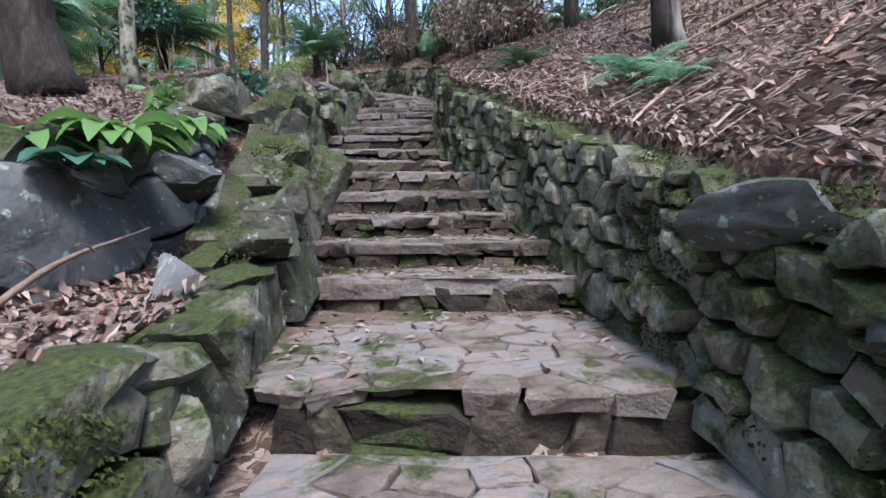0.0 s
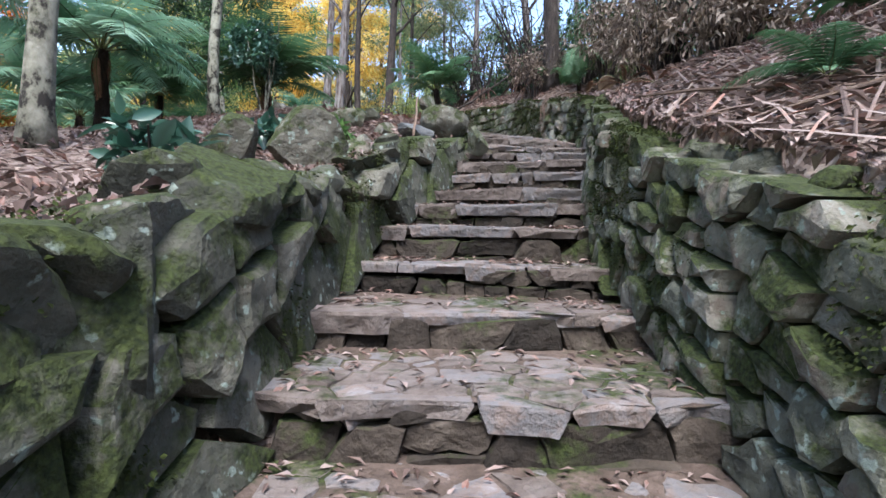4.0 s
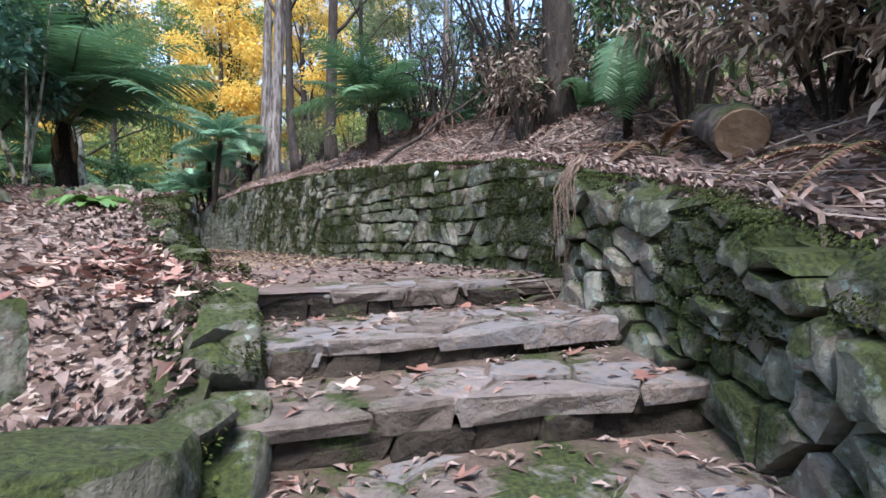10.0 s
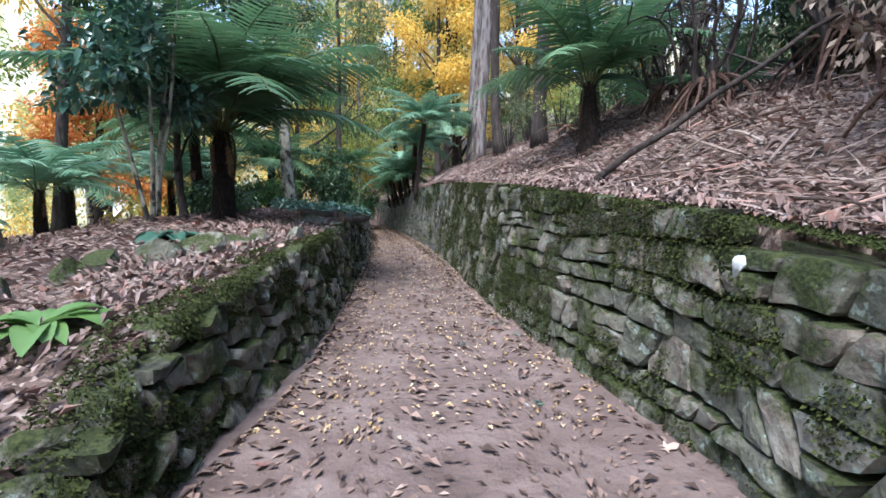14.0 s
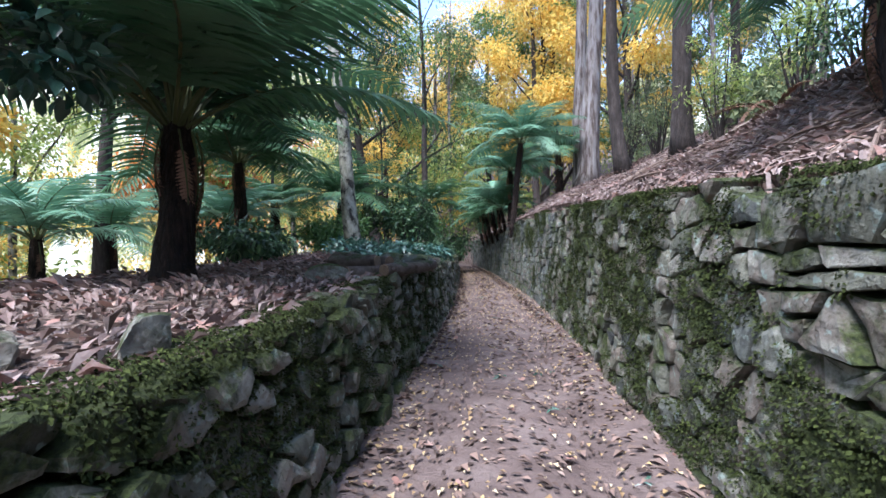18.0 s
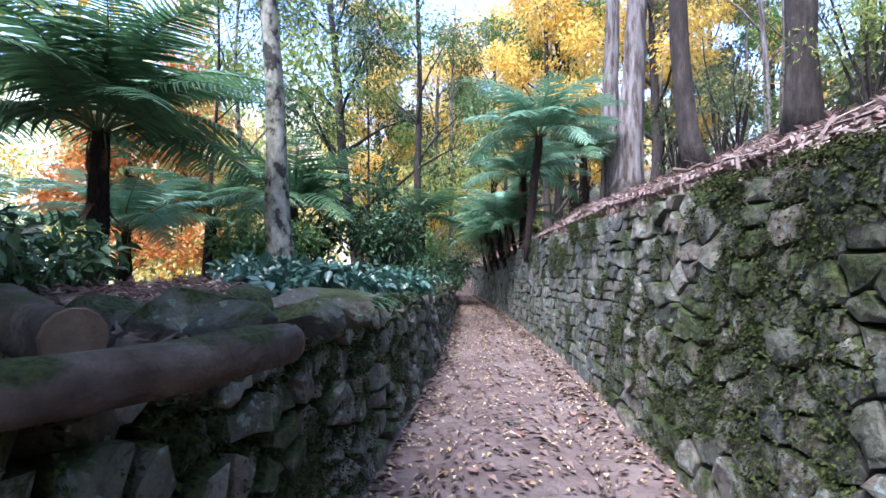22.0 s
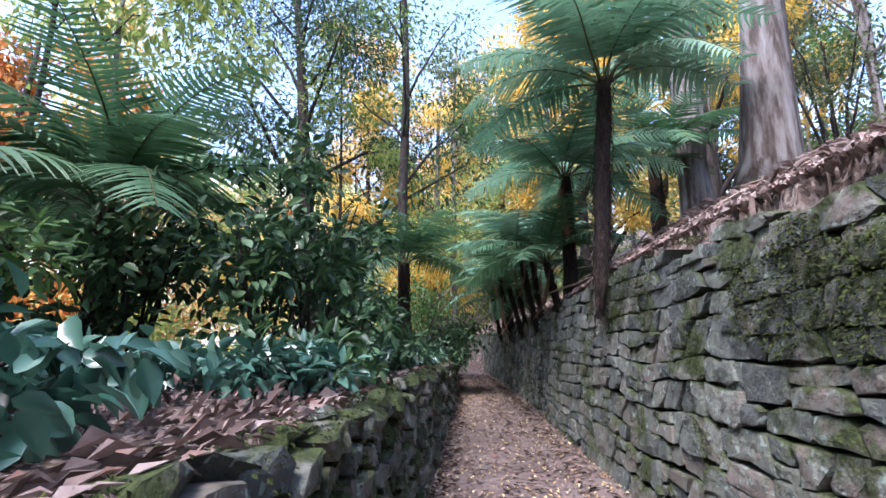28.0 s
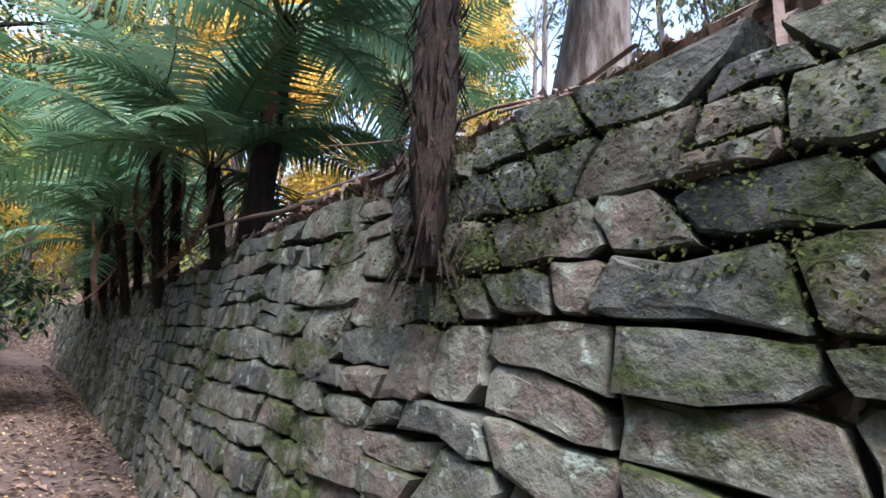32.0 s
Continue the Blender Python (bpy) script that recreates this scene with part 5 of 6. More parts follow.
def backdrop(radius=110.0, top=46.0):
    """A glowing ring all round the place, painted as hazy sunlit far woods."""
    m = bpy.data.materials.new("glowing_haze_backdrop")
    m.use_nodes = True
    N, L = m.node_tree.nodes, m.node_tree.links
    geo = N.new("ShaderNodeNewGeometry")
    mp = N.new("ShaderNodeMapping")
    mp.inputs["Scale"].default_value = (1.0, 1.0, 0.45)
    L.new(geo.outputs["Position"], mp.inputs["Vector"])
    n1 = N.new("ShaderNodeTexNoise")
    n1.inputs["Scale"].default_value, n1.inputs["Detail"].default_value = 0.22, 8.0
    L.new(mp.outputs[0], n1.inputs["Vector"])
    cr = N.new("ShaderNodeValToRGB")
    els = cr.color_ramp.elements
    # pale blue-white patches are sky glow between the trees, painted in
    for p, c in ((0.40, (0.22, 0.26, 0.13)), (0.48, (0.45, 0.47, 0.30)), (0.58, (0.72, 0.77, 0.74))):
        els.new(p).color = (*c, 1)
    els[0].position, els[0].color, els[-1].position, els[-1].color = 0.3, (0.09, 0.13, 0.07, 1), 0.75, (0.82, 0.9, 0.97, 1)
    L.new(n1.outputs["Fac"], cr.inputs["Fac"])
    # the ring gives off its own light to brighten the distance
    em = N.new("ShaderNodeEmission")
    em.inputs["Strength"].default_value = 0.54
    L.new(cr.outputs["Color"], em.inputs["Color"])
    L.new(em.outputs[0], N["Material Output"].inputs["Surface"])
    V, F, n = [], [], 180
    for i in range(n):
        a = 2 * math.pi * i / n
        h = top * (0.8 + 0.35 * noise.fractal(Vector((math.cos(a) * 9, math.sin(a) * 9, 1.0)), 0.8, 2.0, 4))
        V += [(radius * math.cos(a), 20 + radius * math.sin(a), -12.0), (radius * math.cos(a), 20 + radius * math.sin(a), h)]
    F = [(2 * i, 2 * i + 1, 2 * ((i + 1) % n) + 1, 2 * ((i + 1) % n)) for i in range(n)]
    tagged(part("backdrop", (V, F), m), "glowing backdrop painted as hazy sunlit woods", "backdrop", kind="structure")


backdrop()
w_ = random.Random(5)
far_woods("far_woods", "distant green foliage of the woods", [(w_.uniform(-45, -14), w_.uniform(-16, 60), w_.uniform(-3, 5), w_.uniform(2, 4), w_.uniform(1.5, 3), 420) for _ in range(22)], M_HAZYLEAF, 0.3, 900)
far_woods("far_autumn_woods", "distant yellow foliage of the woods", [(w_.uniform(-48, -16), w_.uniform(-10, 64), w_.uniform(-2, 7), w_.uniform(2, 3.6), w_.uniform(1.5, 3), 420) for _ in range(26)], M_LEAFYL, 0.34, 1100)
far_woods("bank_undergrowth", "fine green undergrowth on the upper bank", [(x_, y_, level_at(x_, y_) + 0.5, 1.2, 0.9, 420) for x_, y_ in [(w_.uniform(3.5, 14), w_.uniform(-10, 40)) for _ in range(60)]], M_LEAFGUM, 0.16, 1300)
far_woods("upper_bank_woods", "green foliage of the woods above the bank", [(w_.uniform(7, 24), w_.uniform(-14, 56), w_.uniform(6, 14), w_.uniform(2, 3.5), w_.uniform(1.5, 3), 420) for _ in range(36)], M_LEAFGUM, 0.3, 1500)
far_woods("end_woods", "green foliage beyond the end of the path", [(w_.uniform(-16, 8), w_.uniform(36, 66), w_.uniform(0.5, 9), w_.uniform(1.8, 3.2), w_.uniform(1.5, 3), 420) for _ in range(50)], M_HAZYLEAF, 0.26, 1700)
far_woods("pale_high_woods", "pale green tree tops far behind the path", [(w_.uniform(-40, 6), w_.uniform(52, 85), w_.uniform(4, 22), w_.uniform(2.5, 4.5), w_.uniform(2, 4), 520) for _ in range(28)], M_HAZYLEAF, 0.36, 1900)
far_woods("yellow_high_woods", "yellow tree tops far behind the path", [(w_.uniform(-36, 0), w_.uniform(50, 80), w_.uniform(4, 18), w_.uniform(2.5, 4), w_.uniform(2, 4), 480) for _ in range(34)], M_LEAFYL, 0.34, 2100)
far_woods("pale_slope_woods", "pale green trees down the slope", [(w_.uniform(-50, -16), w_.uniform(0, 60), w_.uniform(3, 13), w_.uniform(2.5, 4.5), w_.uniform(2, 4), 460) for _ in range(16)], M_HAZYLEAF, 0.36, 2300)
# a bright curtain of bushes whose sunlight lies in the leaf colour
far_woods("sunlit_slope_bushes", "pale green bushes down the slope, sunlight painted into the leaves", [(w_.uniform(-28, -11.5), w_.uniform(-4, 42), w_.uniform(-1.5, 5.5), w_.uniform(1.3, 2.4), w_.uniform(1.0, 2.0), 420) for _ in range(40)], M_HAZYLEAF, 0.2, 2500)
far_woods("yellow_slope_bushes", "yellow autumn bushes down the slope", [(w_.uniform(-28, -12), w_.uniform(0, 42), w_.uniform(-1.0, 5), w_.uniform(1.2, 2.2), w_.uniform(1.0, 2.0), 380) for _ in range(30)], M_LEAFYL, 0.2, 2700)


# ---- shrubs and plants ----
for k, (x, y, r_, h_, n_) in enumerate([(-4.65, 18.6, 0.85, 1.8, 1300), (-5.0, 19.9, 1.1, 2.6, 2000), (-5.4, 21.6, 1.0, 1.7, 1500), (-6.0, 18.4, 1.1, 2.0, 1500)]):
    shrub(x, y, r_, h_, M_LEAFDK, 0.125, 0.062, int(n_ * 0.8), "dense dark green laurel shrub above the low wall", 3 + 40 * k, stems=9, group="dark shrubs", lift=0.06)
shrub(-6.1, 16.6, 1.0, 1.1, M_LEAFMD, 0.12, 0.05, 1800, "low dark green shrub under the trees", 5, stems=7, group="dark shrubs")
shrub(-5.3, 12.2, 1.0, 0.7, M_LEAFDK, 0.12, 0.05, 1800, "low dark green shrub on the terrace", 6, stems=7, group="dark shrubs")
shrub(-5.0, 26.5, 1.2, 2.0, M_LEAFDK, 0.13, 0.05, 1800, "dark green shrub by the far path", 7, stems=7, group="dark shrubs")
shrub(-6.8, 30.0, 1.6, 2.4, M_LEAFMD, 0.14, 0.06, 1800, "green shrub by the far path", 8, stems=7, group="dark shrubs")
shrub(-3.55, 7.2, 0.9, 3.0, M_LEAFBL, 0.13, 0.07, 900, "sapling with two thin pale stems and broad leaves", 9, stems=4, lift=0.5, bark=M_BIRCH)
for k in range(13):  # dark plants overhanging the low wall
    s_ = s_of(LW, -2.95, 17) + 0.1 + k * 0.62
    wx, wy, nx, ny, ft, tp = LW.at(s_)
    shrub(wx + nx * 0.6, wy + ny * 0.6, 0.45, 0.36 + 0.1 * (k % 3), M_LEAFDK if k % 3 else M_LEAFBL, 0.11, 0.045, 520, "low dark plant overhanging the stone wall", 700 + k, base=tp - 0.1, stems=6, group="plants over the wall", lift=0.05)
for k, (x, y) in enumerate([(-3.2, 12.95), (-3.75, 13.5), (-3.3, 14.2), (-3.95, 14.9), (-3.75, 15.7), (-4.2, 16.5), (-4.6, 14.2), (-4.9, 15.9), (-3.95, 17.5), (-2.95, 13.3), (-3.0, 14.7)]):
    shrub(x, y, 0.58, 0.32, M_LEAFBL, 0.105, 0.058, 620, "low plant with broad glossy blue-green leaves", 20 + k, stems=5, group="glossy leaf plants", name="hydrangea_plant", hang=0.75)
for k, (x, y) in enumerate([(-2.55, 12.7), (-2.68, 13.3), (-2.8, 14.0), (-2.95, 14.8), (-2.46, 12.3), (-2.6, 13.0), (-2.72, 13.65), (-2.85, 14.4)]):
    rosette(x, y, LW.top[0] * 0 + 0.93, 0.36, 26, M_LEAFDK, "strappy green plant hanging over the low wall", 40 + k, 0.045, 0.6, "strap_leaf_plant")
rosette(-2.8, 6.25, level_at(-2.8, 6.25), 0.36, 26, M_LEAFBL, "low rosette of dark glossy leaves", 52, 0.2, 0.5)
rosette(-2.05, 3.97, level_at(-2.05, 3.97), 0.36, 17, M_LEAFMD, "rosette of bright green upright leaves", 53, 0.17, 0.9)
rosette(-5.78, -6.3, -2.62, 0.36, 18, M_LEAFMD, "plant with broad glossy leaves above the boulders", 54, 0.22, 1.5)
rosette(-6.2, -6.25, -2.66, 0.36, 13, M_LEAFMD, "plant with broad yellow-green leaves", 55, 0.2, 1.3)
rosette(-5.95, -6.55, -2.72, 0.26, 11, M_LEAFBL, "small plant with pale blue-green leaves on the boulder", 555, 0.24, 0.7)
rosette(-5.4, -5.85, -2.5, 0.34, 14, M_LEAFMD, "plant with broad glossy leaves above the boulders", 556, 0.2, 1.4)
rosette(-5.1, -4.95, -2.3, 0.36, 12, M_LEAFBL, "bright green broad-leaved plant on the bank", 56, 0.18, 0.7)
for k, (x, y, q) in enumerate([(-3.35, -0.75, 0.34), (-2.95, -0.45, 0.26), (-3.75, -1.05, 0.3), (-5.2, -4.35, 0.34), (-4.3, -3.2, 0.3)]):
    shrub(x, y, q, q * 1.1, M_LEAFMD if k % 2 else M_LEAFBL, 0.15, 0.07, 150, "lush low plant with broad glossy green leaves", 640 + k, stems=6, group="broad-leaved plants", lift=0.3, hang=0.2)
rosette(0.6, -6.3, level_at(0.6, -6.3), 0.45, 10, M_LEAFDK, "dark green rosette on the leafy bank", 58, 0.12, 1.4)
rosette(1.8, -3.1, level_at(1.8, -3.1), 0.6, 12, M_LEAFDK, "dark green rosette with upright leaves", 59, 0.12, 1.4)
rosette(2.6, -1.2, level_at(2.6, -1.2), 0.7, 12, M_LEAFDK, "dark green rosette with long leaves", 60, 0.12, 1.3)
# fern fronds without a trunk on the right bank
for k, (x, y, s, ky) in enumerate([(-2.1, -6.9, 0.5, "pale"), (-2.35, -7.4, 0.35, "pale"), (-.9, -4.4, 0.5, "green"), (3.4, 4.4, 0.9, "green"), (0.35, -1.9, 0.55, "dead"), (1.6, 0.0, 0.7, "dead"), (2.4, 2.0, 0.8, "dead"), (3.6, 9.0, 1.0, "green"), (2.4, 12.5, 0.9, "dead")]):
    e = thing("fern", "brown withered fern on the bank" if ky == "dead" else "green fern growing on the bank", "fern", (x, y, level_at(x, y)), "ground ferns")
    me_ = fronds(ky, {"green": M_FERN, "pale": M_FERNLITE, "dead": M_DEADFERN}[ky])
    for q in range(8):
        o = new("frond", me_[q % 3])
        o.parent = e
        o.matrix_basis = pose(0, 0, 0.02, 0, 0, 45 * q + 17 * k) @ pose(0, 0, 0, 0, -38 if ky != "dead" else -20, 0) @ Matrix.Scale(s, 4)
for k in range(22):  # dark thicket up the bank
    rr_ = random.Random(500 + k)
    x, y = rr_.uniform(2.6, 6.5), rr_.uniform(-2, 13)
    shrub(x, y, rr_.uniform(0.6, 1.0), rr_.uniform(0.9, 2.4), rr_.choice((M_LEAFDK, M_LEAFDK, M_LEAFGUM, M_PALELEAF)), 0.1, 0.035, 900, "straggly thicket shrub on the upper bank", 520 + k, stems=8, group="thicket on the bank", lift=0.2)
# withered pale bush over the cut log and many-stemmed shrub with bare roots
shrub(2.9, 1.0, 1.1, 1.5, M_PALELEAF, 0.13, 0.034, 2600, "withered bush with hanging pale dry leaves", 71, stems=8, lift=0.4)
shrub(1.9, -1.6, 0.9, 1.1, M_PALELEAF, 0.16, 0.05, 900, "withered bush with pale dry leaves on the bank", 72, stems=7, lift=0.3)
shrub(3.6, 5.2, 1.0, 1.6, M_PALELEAF, 0.15, 0.04, 700, "half-bare bush with pale dry leaves", 73, stems=8, lift=0.5)
for k, (x, y, big) in enumerate([(3.75, 6.85, 1.25), (3.0, 4.9, 0.9), (4.8, 4.4, 1.1), (3.4, 11.5, 1.0), (3.1, 9.6, 0.8), (2.75, 7.6, 0.75)]):
    b_ = level_at(x, y)
    e = thing("bare_shrub", "bare tangled shrub with many dark stems and exposed reddish roots", "shrub", (x, y, b_ - 0.05), "bare shrubs on the bank")
    rr_ = random.Random(80 + k)
    for q in range(15):
        a = rr_.random() * 6.283
        t = Vector((math.cos(a) * rr_.uniform(0.3, 1.5), math.sin(a) * rr_.uniform(0.3, 1.5), rr_.uniform(1.0, 3.0))) * big
        row = curve_pts((math.cos(a) * 0.15, math.sin(a) * 0.15, 0.35), t, 0.25, 9, 0.22, q + k)
        part("stem", tube(row, [0.032 * big * (1 - 0.095 * i) for i in range(9)], 6, 0.25), M_DARKBARK, e)
        for c in range(3):  # side twigs
            p = row[3 + 2 * c]
            t2 = p + Vector((rr_.uniform(-1, 1), rr_.uniform(-1, 1), rr_.uniform(-0.4, 0.7))) * 0.7 * big
            part("twig", tube(curve_pts(p, t2, 0.08, 5, 0.12, q * 7 + c), [0.011 * (1 - 0.17 * i) for i in range(5)], 4), M_DARKBARK, e)
    for q in range(20):
        a = rr_.random() * 6.283
        d_ = rr_.uniform(0.25, 0.8) * big
        t = Vector((math.cos(a) * d_, math.sin(a) * d_, level_at(x + math.cos(a) * d_, y + math.sin(a) * d_) - b_ + 0.03))
        part("root", tube(curve_pts((math.cos(a) * 0.1, math.sin(a) * 0.1, 0.55 * big), t, 0.1, 6, 0.1, q * 3 + k), [0.026 * (1 - 0.1 * i) for i in range(6)], 5, 0.25), M_ROOT, e, "reddish exposed root")
# a fern whose long fronds hang down over the bank
e = thing("fern", "large green fern with long fronds hanging down over the bank", "fern", (2.75, 2.75, level_at(2.75, 2.75) - 0.03), "ground ferns")
part("stalk", tube(curve_pts((0, 0, 0), (-0.15, -0.1, 1.05), 0.0, 6, 0.04, 3), [0.05, 0.048, 0.045, 0.045, 0.045, 0.03], 9, 0.3), M_FERNTRUNK, e, smooth=True)
for q, (yaw, tilt, sc) in enumerate([(205, 52, 0.85), (232, 60, 0.9), (185, 64, 0.8), (255, 46, 0.8), (300, 30, 0.8), (40, 10, 0.8)]):
    o = new("frond", fronds("green", M_FERN)[q % 2])
    o.parent = e
    o.matrix_basis = pose(-0.15, -0.1, 1.03, 0, 0, yaw) @ pose(0, 0, 0, 14 * (q % 3 - 1), tilt, 0) @ Matrix.Scale(sc, 4)
# bushes among the gum trees above the tall wall
for k, (x, y, q, h_) in enumerate([(2.3, 19.8, 0.8, 2.2), (2.9, 16.6, 0.9, 2.4), (1.9, 23.0, 0.9, 2.6), (3.2, 13.8, 0.9, 2.0), (2.5, 21.5, 1.0, 3.0)]):
    shrub(x, y, q, h_, M_HAZYLEAF if k % 2 else M_LEAFGUM, 0.1, 0.03, 1400, "light green bush among the gum trees", 660 + k, stems=8, group="bushes among the gums", lift=0.15)
# withered bushes hanging over the bank beside the sawn log
for k, (x, y, rr2, hh2, n2) in enumerate([(1.75, -0.3, 0.6, 1.5, 700), (2.45, 0.15, 0.8, 1.9, 900), (1.5, -1.7, 0.5, 0.9, 420), (3.1, 2.3, 0.8, 2.2, 800)]):
    shrub(x, y, rr2, hh2, M_PALELEAF, 0.12, 0.032, n2 * 2, "withered bush with drooping pale dry leaves", 760 + k, stems=10, lift=0.3, hang=1.1, group="withered bushes")
for k, (x, y, rr2, hh2) in enumerate([(2.5, -0.6, 0.8, 2.0), (3.2, 0.9, 1.0, 2.6), (3.6, 3.4, 1.1, 2.8), (4.4, 6.0, 1.2, 2.6), (4.2, 8.2, 1.0, 2.4)]):
    shrub(x, y, rr2, hh2, M_LEAFDK, 0.11, 0.045, 1500, "dense dark green bush on the shaded bank", 780 + k, stems=9, lift=0.12, hang=0.6, group="thicket on the bank")

# ---- boulders by the steps ----
boulder(-6.1, -6.5, -3.0, (0.62, 0.28, 0.3), M_SLATE, "broad smooth blue-grey boulder beside the steps", 1, (-14, 6, 48), cuts=9)
boulder(-5.48, -6.35, -2.76, (0.26, 0.22, 0.13), M_SLATE, "dark flat slab of rock jutting from the bank", 2, (-12, 22, 15), cuts=9)
boulder(-5.62, -6.84, -3.24, (0.22, 0.11, 0.17), M_SLATE, "pointed blue-grey slab standing on the leaf litter", 32, (-20, 24, 35), cuts=10)
boulder(-6.2, -7.8, -3.62, (0.36, 0.27, 0.36), M_MOSSROCK, "big mossy green boulder edging the lowest step", 4, (0, 8, 55), cuts=10)
boulder(-5.76, -7.72, -3.58, (0.12, 0.12, 0.2), M_MOSSY, "small mossy upright stone", 5, (8, 0, 30), cuts=9)
boulder(-4.1, -8.66, -3.0, (0.38, 0.24, 0.14), M_SLATE, "large flat dark boulder topping the stone wall", 33, (4, 6, 58), cuts=10)
boulder(-4.36, -9.12, -3.28, (0.17, 0.14, 0.15), M_SLATE, "dark rounded stone in the wall", 34, (0, 10, 58), cuts=9)
for k, (x, y, z, sx, sy, sz, tx, tz, lab) in enumerate([
        (-3.42, -2.05, -1.22, 0.46, 0.3, 0.36, 6, 5, "big angular mossy boulder on the wall beside the steps"),
        (-2.92, -1.72, -1.3, 0.34, 0.3, 0.42, -4, 35, "tall slab of mossy rock standing beside the steps"),
        (-3.98, -2.0, -1.32, 0.36, 0.3, 0.36, 8, -10, "dark wet-looking boulder in the bank"),
        (-3.32, -2.62, -1.66, 0.34, 0.15, 0.27, -18, 30, "triangular slab of green rock leaning on the boulders"),
        (-3.72, -2.85, -1.9, 0.36, 0.26, 0.24, 0, 20, "mossy boulder half buried in dead leaves"),
        (-3.1, -2.3, -1.62, 0.3, 0.24, 0.34, 5, 60, "brown-green block of rock beside the steps"),
        (-4.52, -4.98, -2.12, 0.36, 0.27, 0.3, 6, 20, "big angular mossy boulder on the wall beside the steps"),
        (-4.98, -4.85, -1.98, 0.46, 0.32, 0.36, -6, -10, "broad greenish boulder in the bank"),
        (-4.18, -4.62, -2.1, 0.24, 0.2, 0.4, 4, 50, "tall slab of mossy rock standing beside the steps"),
        (-4.5, -6.08, -2.68, 0.25, 0.2, 0.34, -8, 30, "upright green boulder beside the steps"),
        (-4.9, -6.3, -2.92, 0.28, 0.22, 0.2, 4, 70, "mossy boulder half buried in dead leaves"),
        (-3.98, -4.05, -1.78, 0.3, 0.24, 0.3, 4, 50, "square mossy boulder topping the wall"),
        (-3.75, -3.45, -1.66, 0.32, 0.24, 0.26, -4, 50, "broad mossy boulder topping the wall")]):
    boulder(x, y, z, (sx, sy, sz), M_MOSSROCK if k % 2 == 0 or k > 8 else M_MOSSY, lab, 210 + k, (tx, 0, tz), cuts=13)
boulder(-1.33, 0.29, -0.28, (0.36, 0.33, 0.28), M_MOSSROCK, "round mossy boulder beside the upper steps", 8, (0, 0, 30), cuts=2)
boulder(-1.53, 0.42, 0.0, (0.27, 0.09, 0.22), M_STONE, "flat upright slab with a pale lichen spot", 9, (-24, 12, 25), cuts=10)
boulder(-1.75, 0.19, -0.52, (0.40, 0.26, 0.13), M_SLATE, "flat purplish slab beside the boulder", 10, (6, 10, 10), cuts=10)
boulder(-2.15, 0.45, level_at(-2.15, 0.45) + 0.05, (0.3, 0.2, 0.15), M_MOSSY, "mossy boulder in the bank", 11, (0, 0, 70), cuts=9)
boulder(-2.44, 1.1, level_at(-2.44, 1.1) + 0.08, (0.32, 0.25, 0.22), M_MOSSY, "angular mossy boulder in the leafy bank", 71, (0, 8, 20), cuts=10)
boulder(-2.1, 1.35, level_at(-2.1, 1.35) + 0.08, (0.28, 0.2, 0.18), M_MOSSY, "angular mossy boulder in the leafy bank", 72, (8, 0, 50), cuts=10)
boulder(-2.75, 0.75, level_at(-2.75, 0.75) + 0.06, (0.26, 0.22, 0.18), M_MOSSY, "angular mossy boulder in the leafy bank", 73, (8, 0, 80), cuts=10)
boulder(-1.1, -0.35, -0.62, (0.2, 0.14, 0.2), M_MOSSY, "small mossy stone by the steps", 12, (0, 0, 20))
boulder(-1.25, 2.85, 0.1, (0.2, 0.14, 0.15), M_MOSSY, "mossy stone at the end of the low wall", 13, (0, 0, 40))
boulder(-1.65, 3.05, 0.22, (0.24, 0.18, 0.14), M_MOSSY, "mossy stone at the end of the low wall", 14, (0, 0, 80))
boulder(-2.25, 9.1, 0.95, (0.3, 0.2, 0.13), M_STONE, "pale grey boulder on the terrace", 15, (0, 5, 70))
boulder(-2.45, 12.05, 0.99, (0.36, 0.22, 0.12), M_STONE, "broad flat grey boulder on the terrace", 16, (0, 0, 30))
boulder(-2.25, 11.9, 0.98, (0.16, 0.13, 0.1), M_STONE, "grey stone on the low wall", 17, (0, 0, 30))
boulder(-2.6, 11.2, 0.98, (0.3, 0.2, 0.11), M_MOSSY, "flat mossy stone on the terrace", 18, (0, 0, 60))

rr_ = random.Random(44)
for k in range(11):  # a row of stones holding up the bed behind the low wall
    f = k / 10
    x, y = -3.35 + 1.6 * f + rr_.uniform(-.06, .06), 3.7 + 2.9 * f + rr_.uniform(-.06, .06)
    q = rr_.uniform(0.15, 0.25)
    boulder(x, y, level_at(x, y) + 0.04, (q * 1.1, q * 0.8, q * 0.75), M_MOSSY, "mossy lump of stone edging the raised bed", 150 + k, (rr_.uniform(-12, 12), rr_.uniform(-12, 12), 60 + rr_.uniform(-30, 30)), cuts=10)
for k, (x, y, s) in enumerate([(-2.0, 10.6, 0.2), (-2.35, 10.75, 0.25), (-2.05, 11.05, 0.2), (-2.5, 11.35, 0.24), (-2.15, 11.5, 0.22), (-2.8, 10.9, 0.22)]):
    boulder(x, y, 1.0, (s * 1.2, s * 0.8, s * 0.55), M_MOSSY if k % 2 else M_STONE, "mossy angular rock piled on the low wall", 140 + k, (6 * k - 12, 5, 40 * k), cuts=10)

# ---- logs and branches ----
log((2.12, 1.08, 0.95), (3.4, 2.5, 1.45), 0.17, 0.165, "thick sawn log lying on the leafy bank", 1)
log((-2.0, 9.62, 0.98), (-1.74, 10.45, 0.99), 0.062, 0.055, "dark sawn log lying along the low wall", 2)
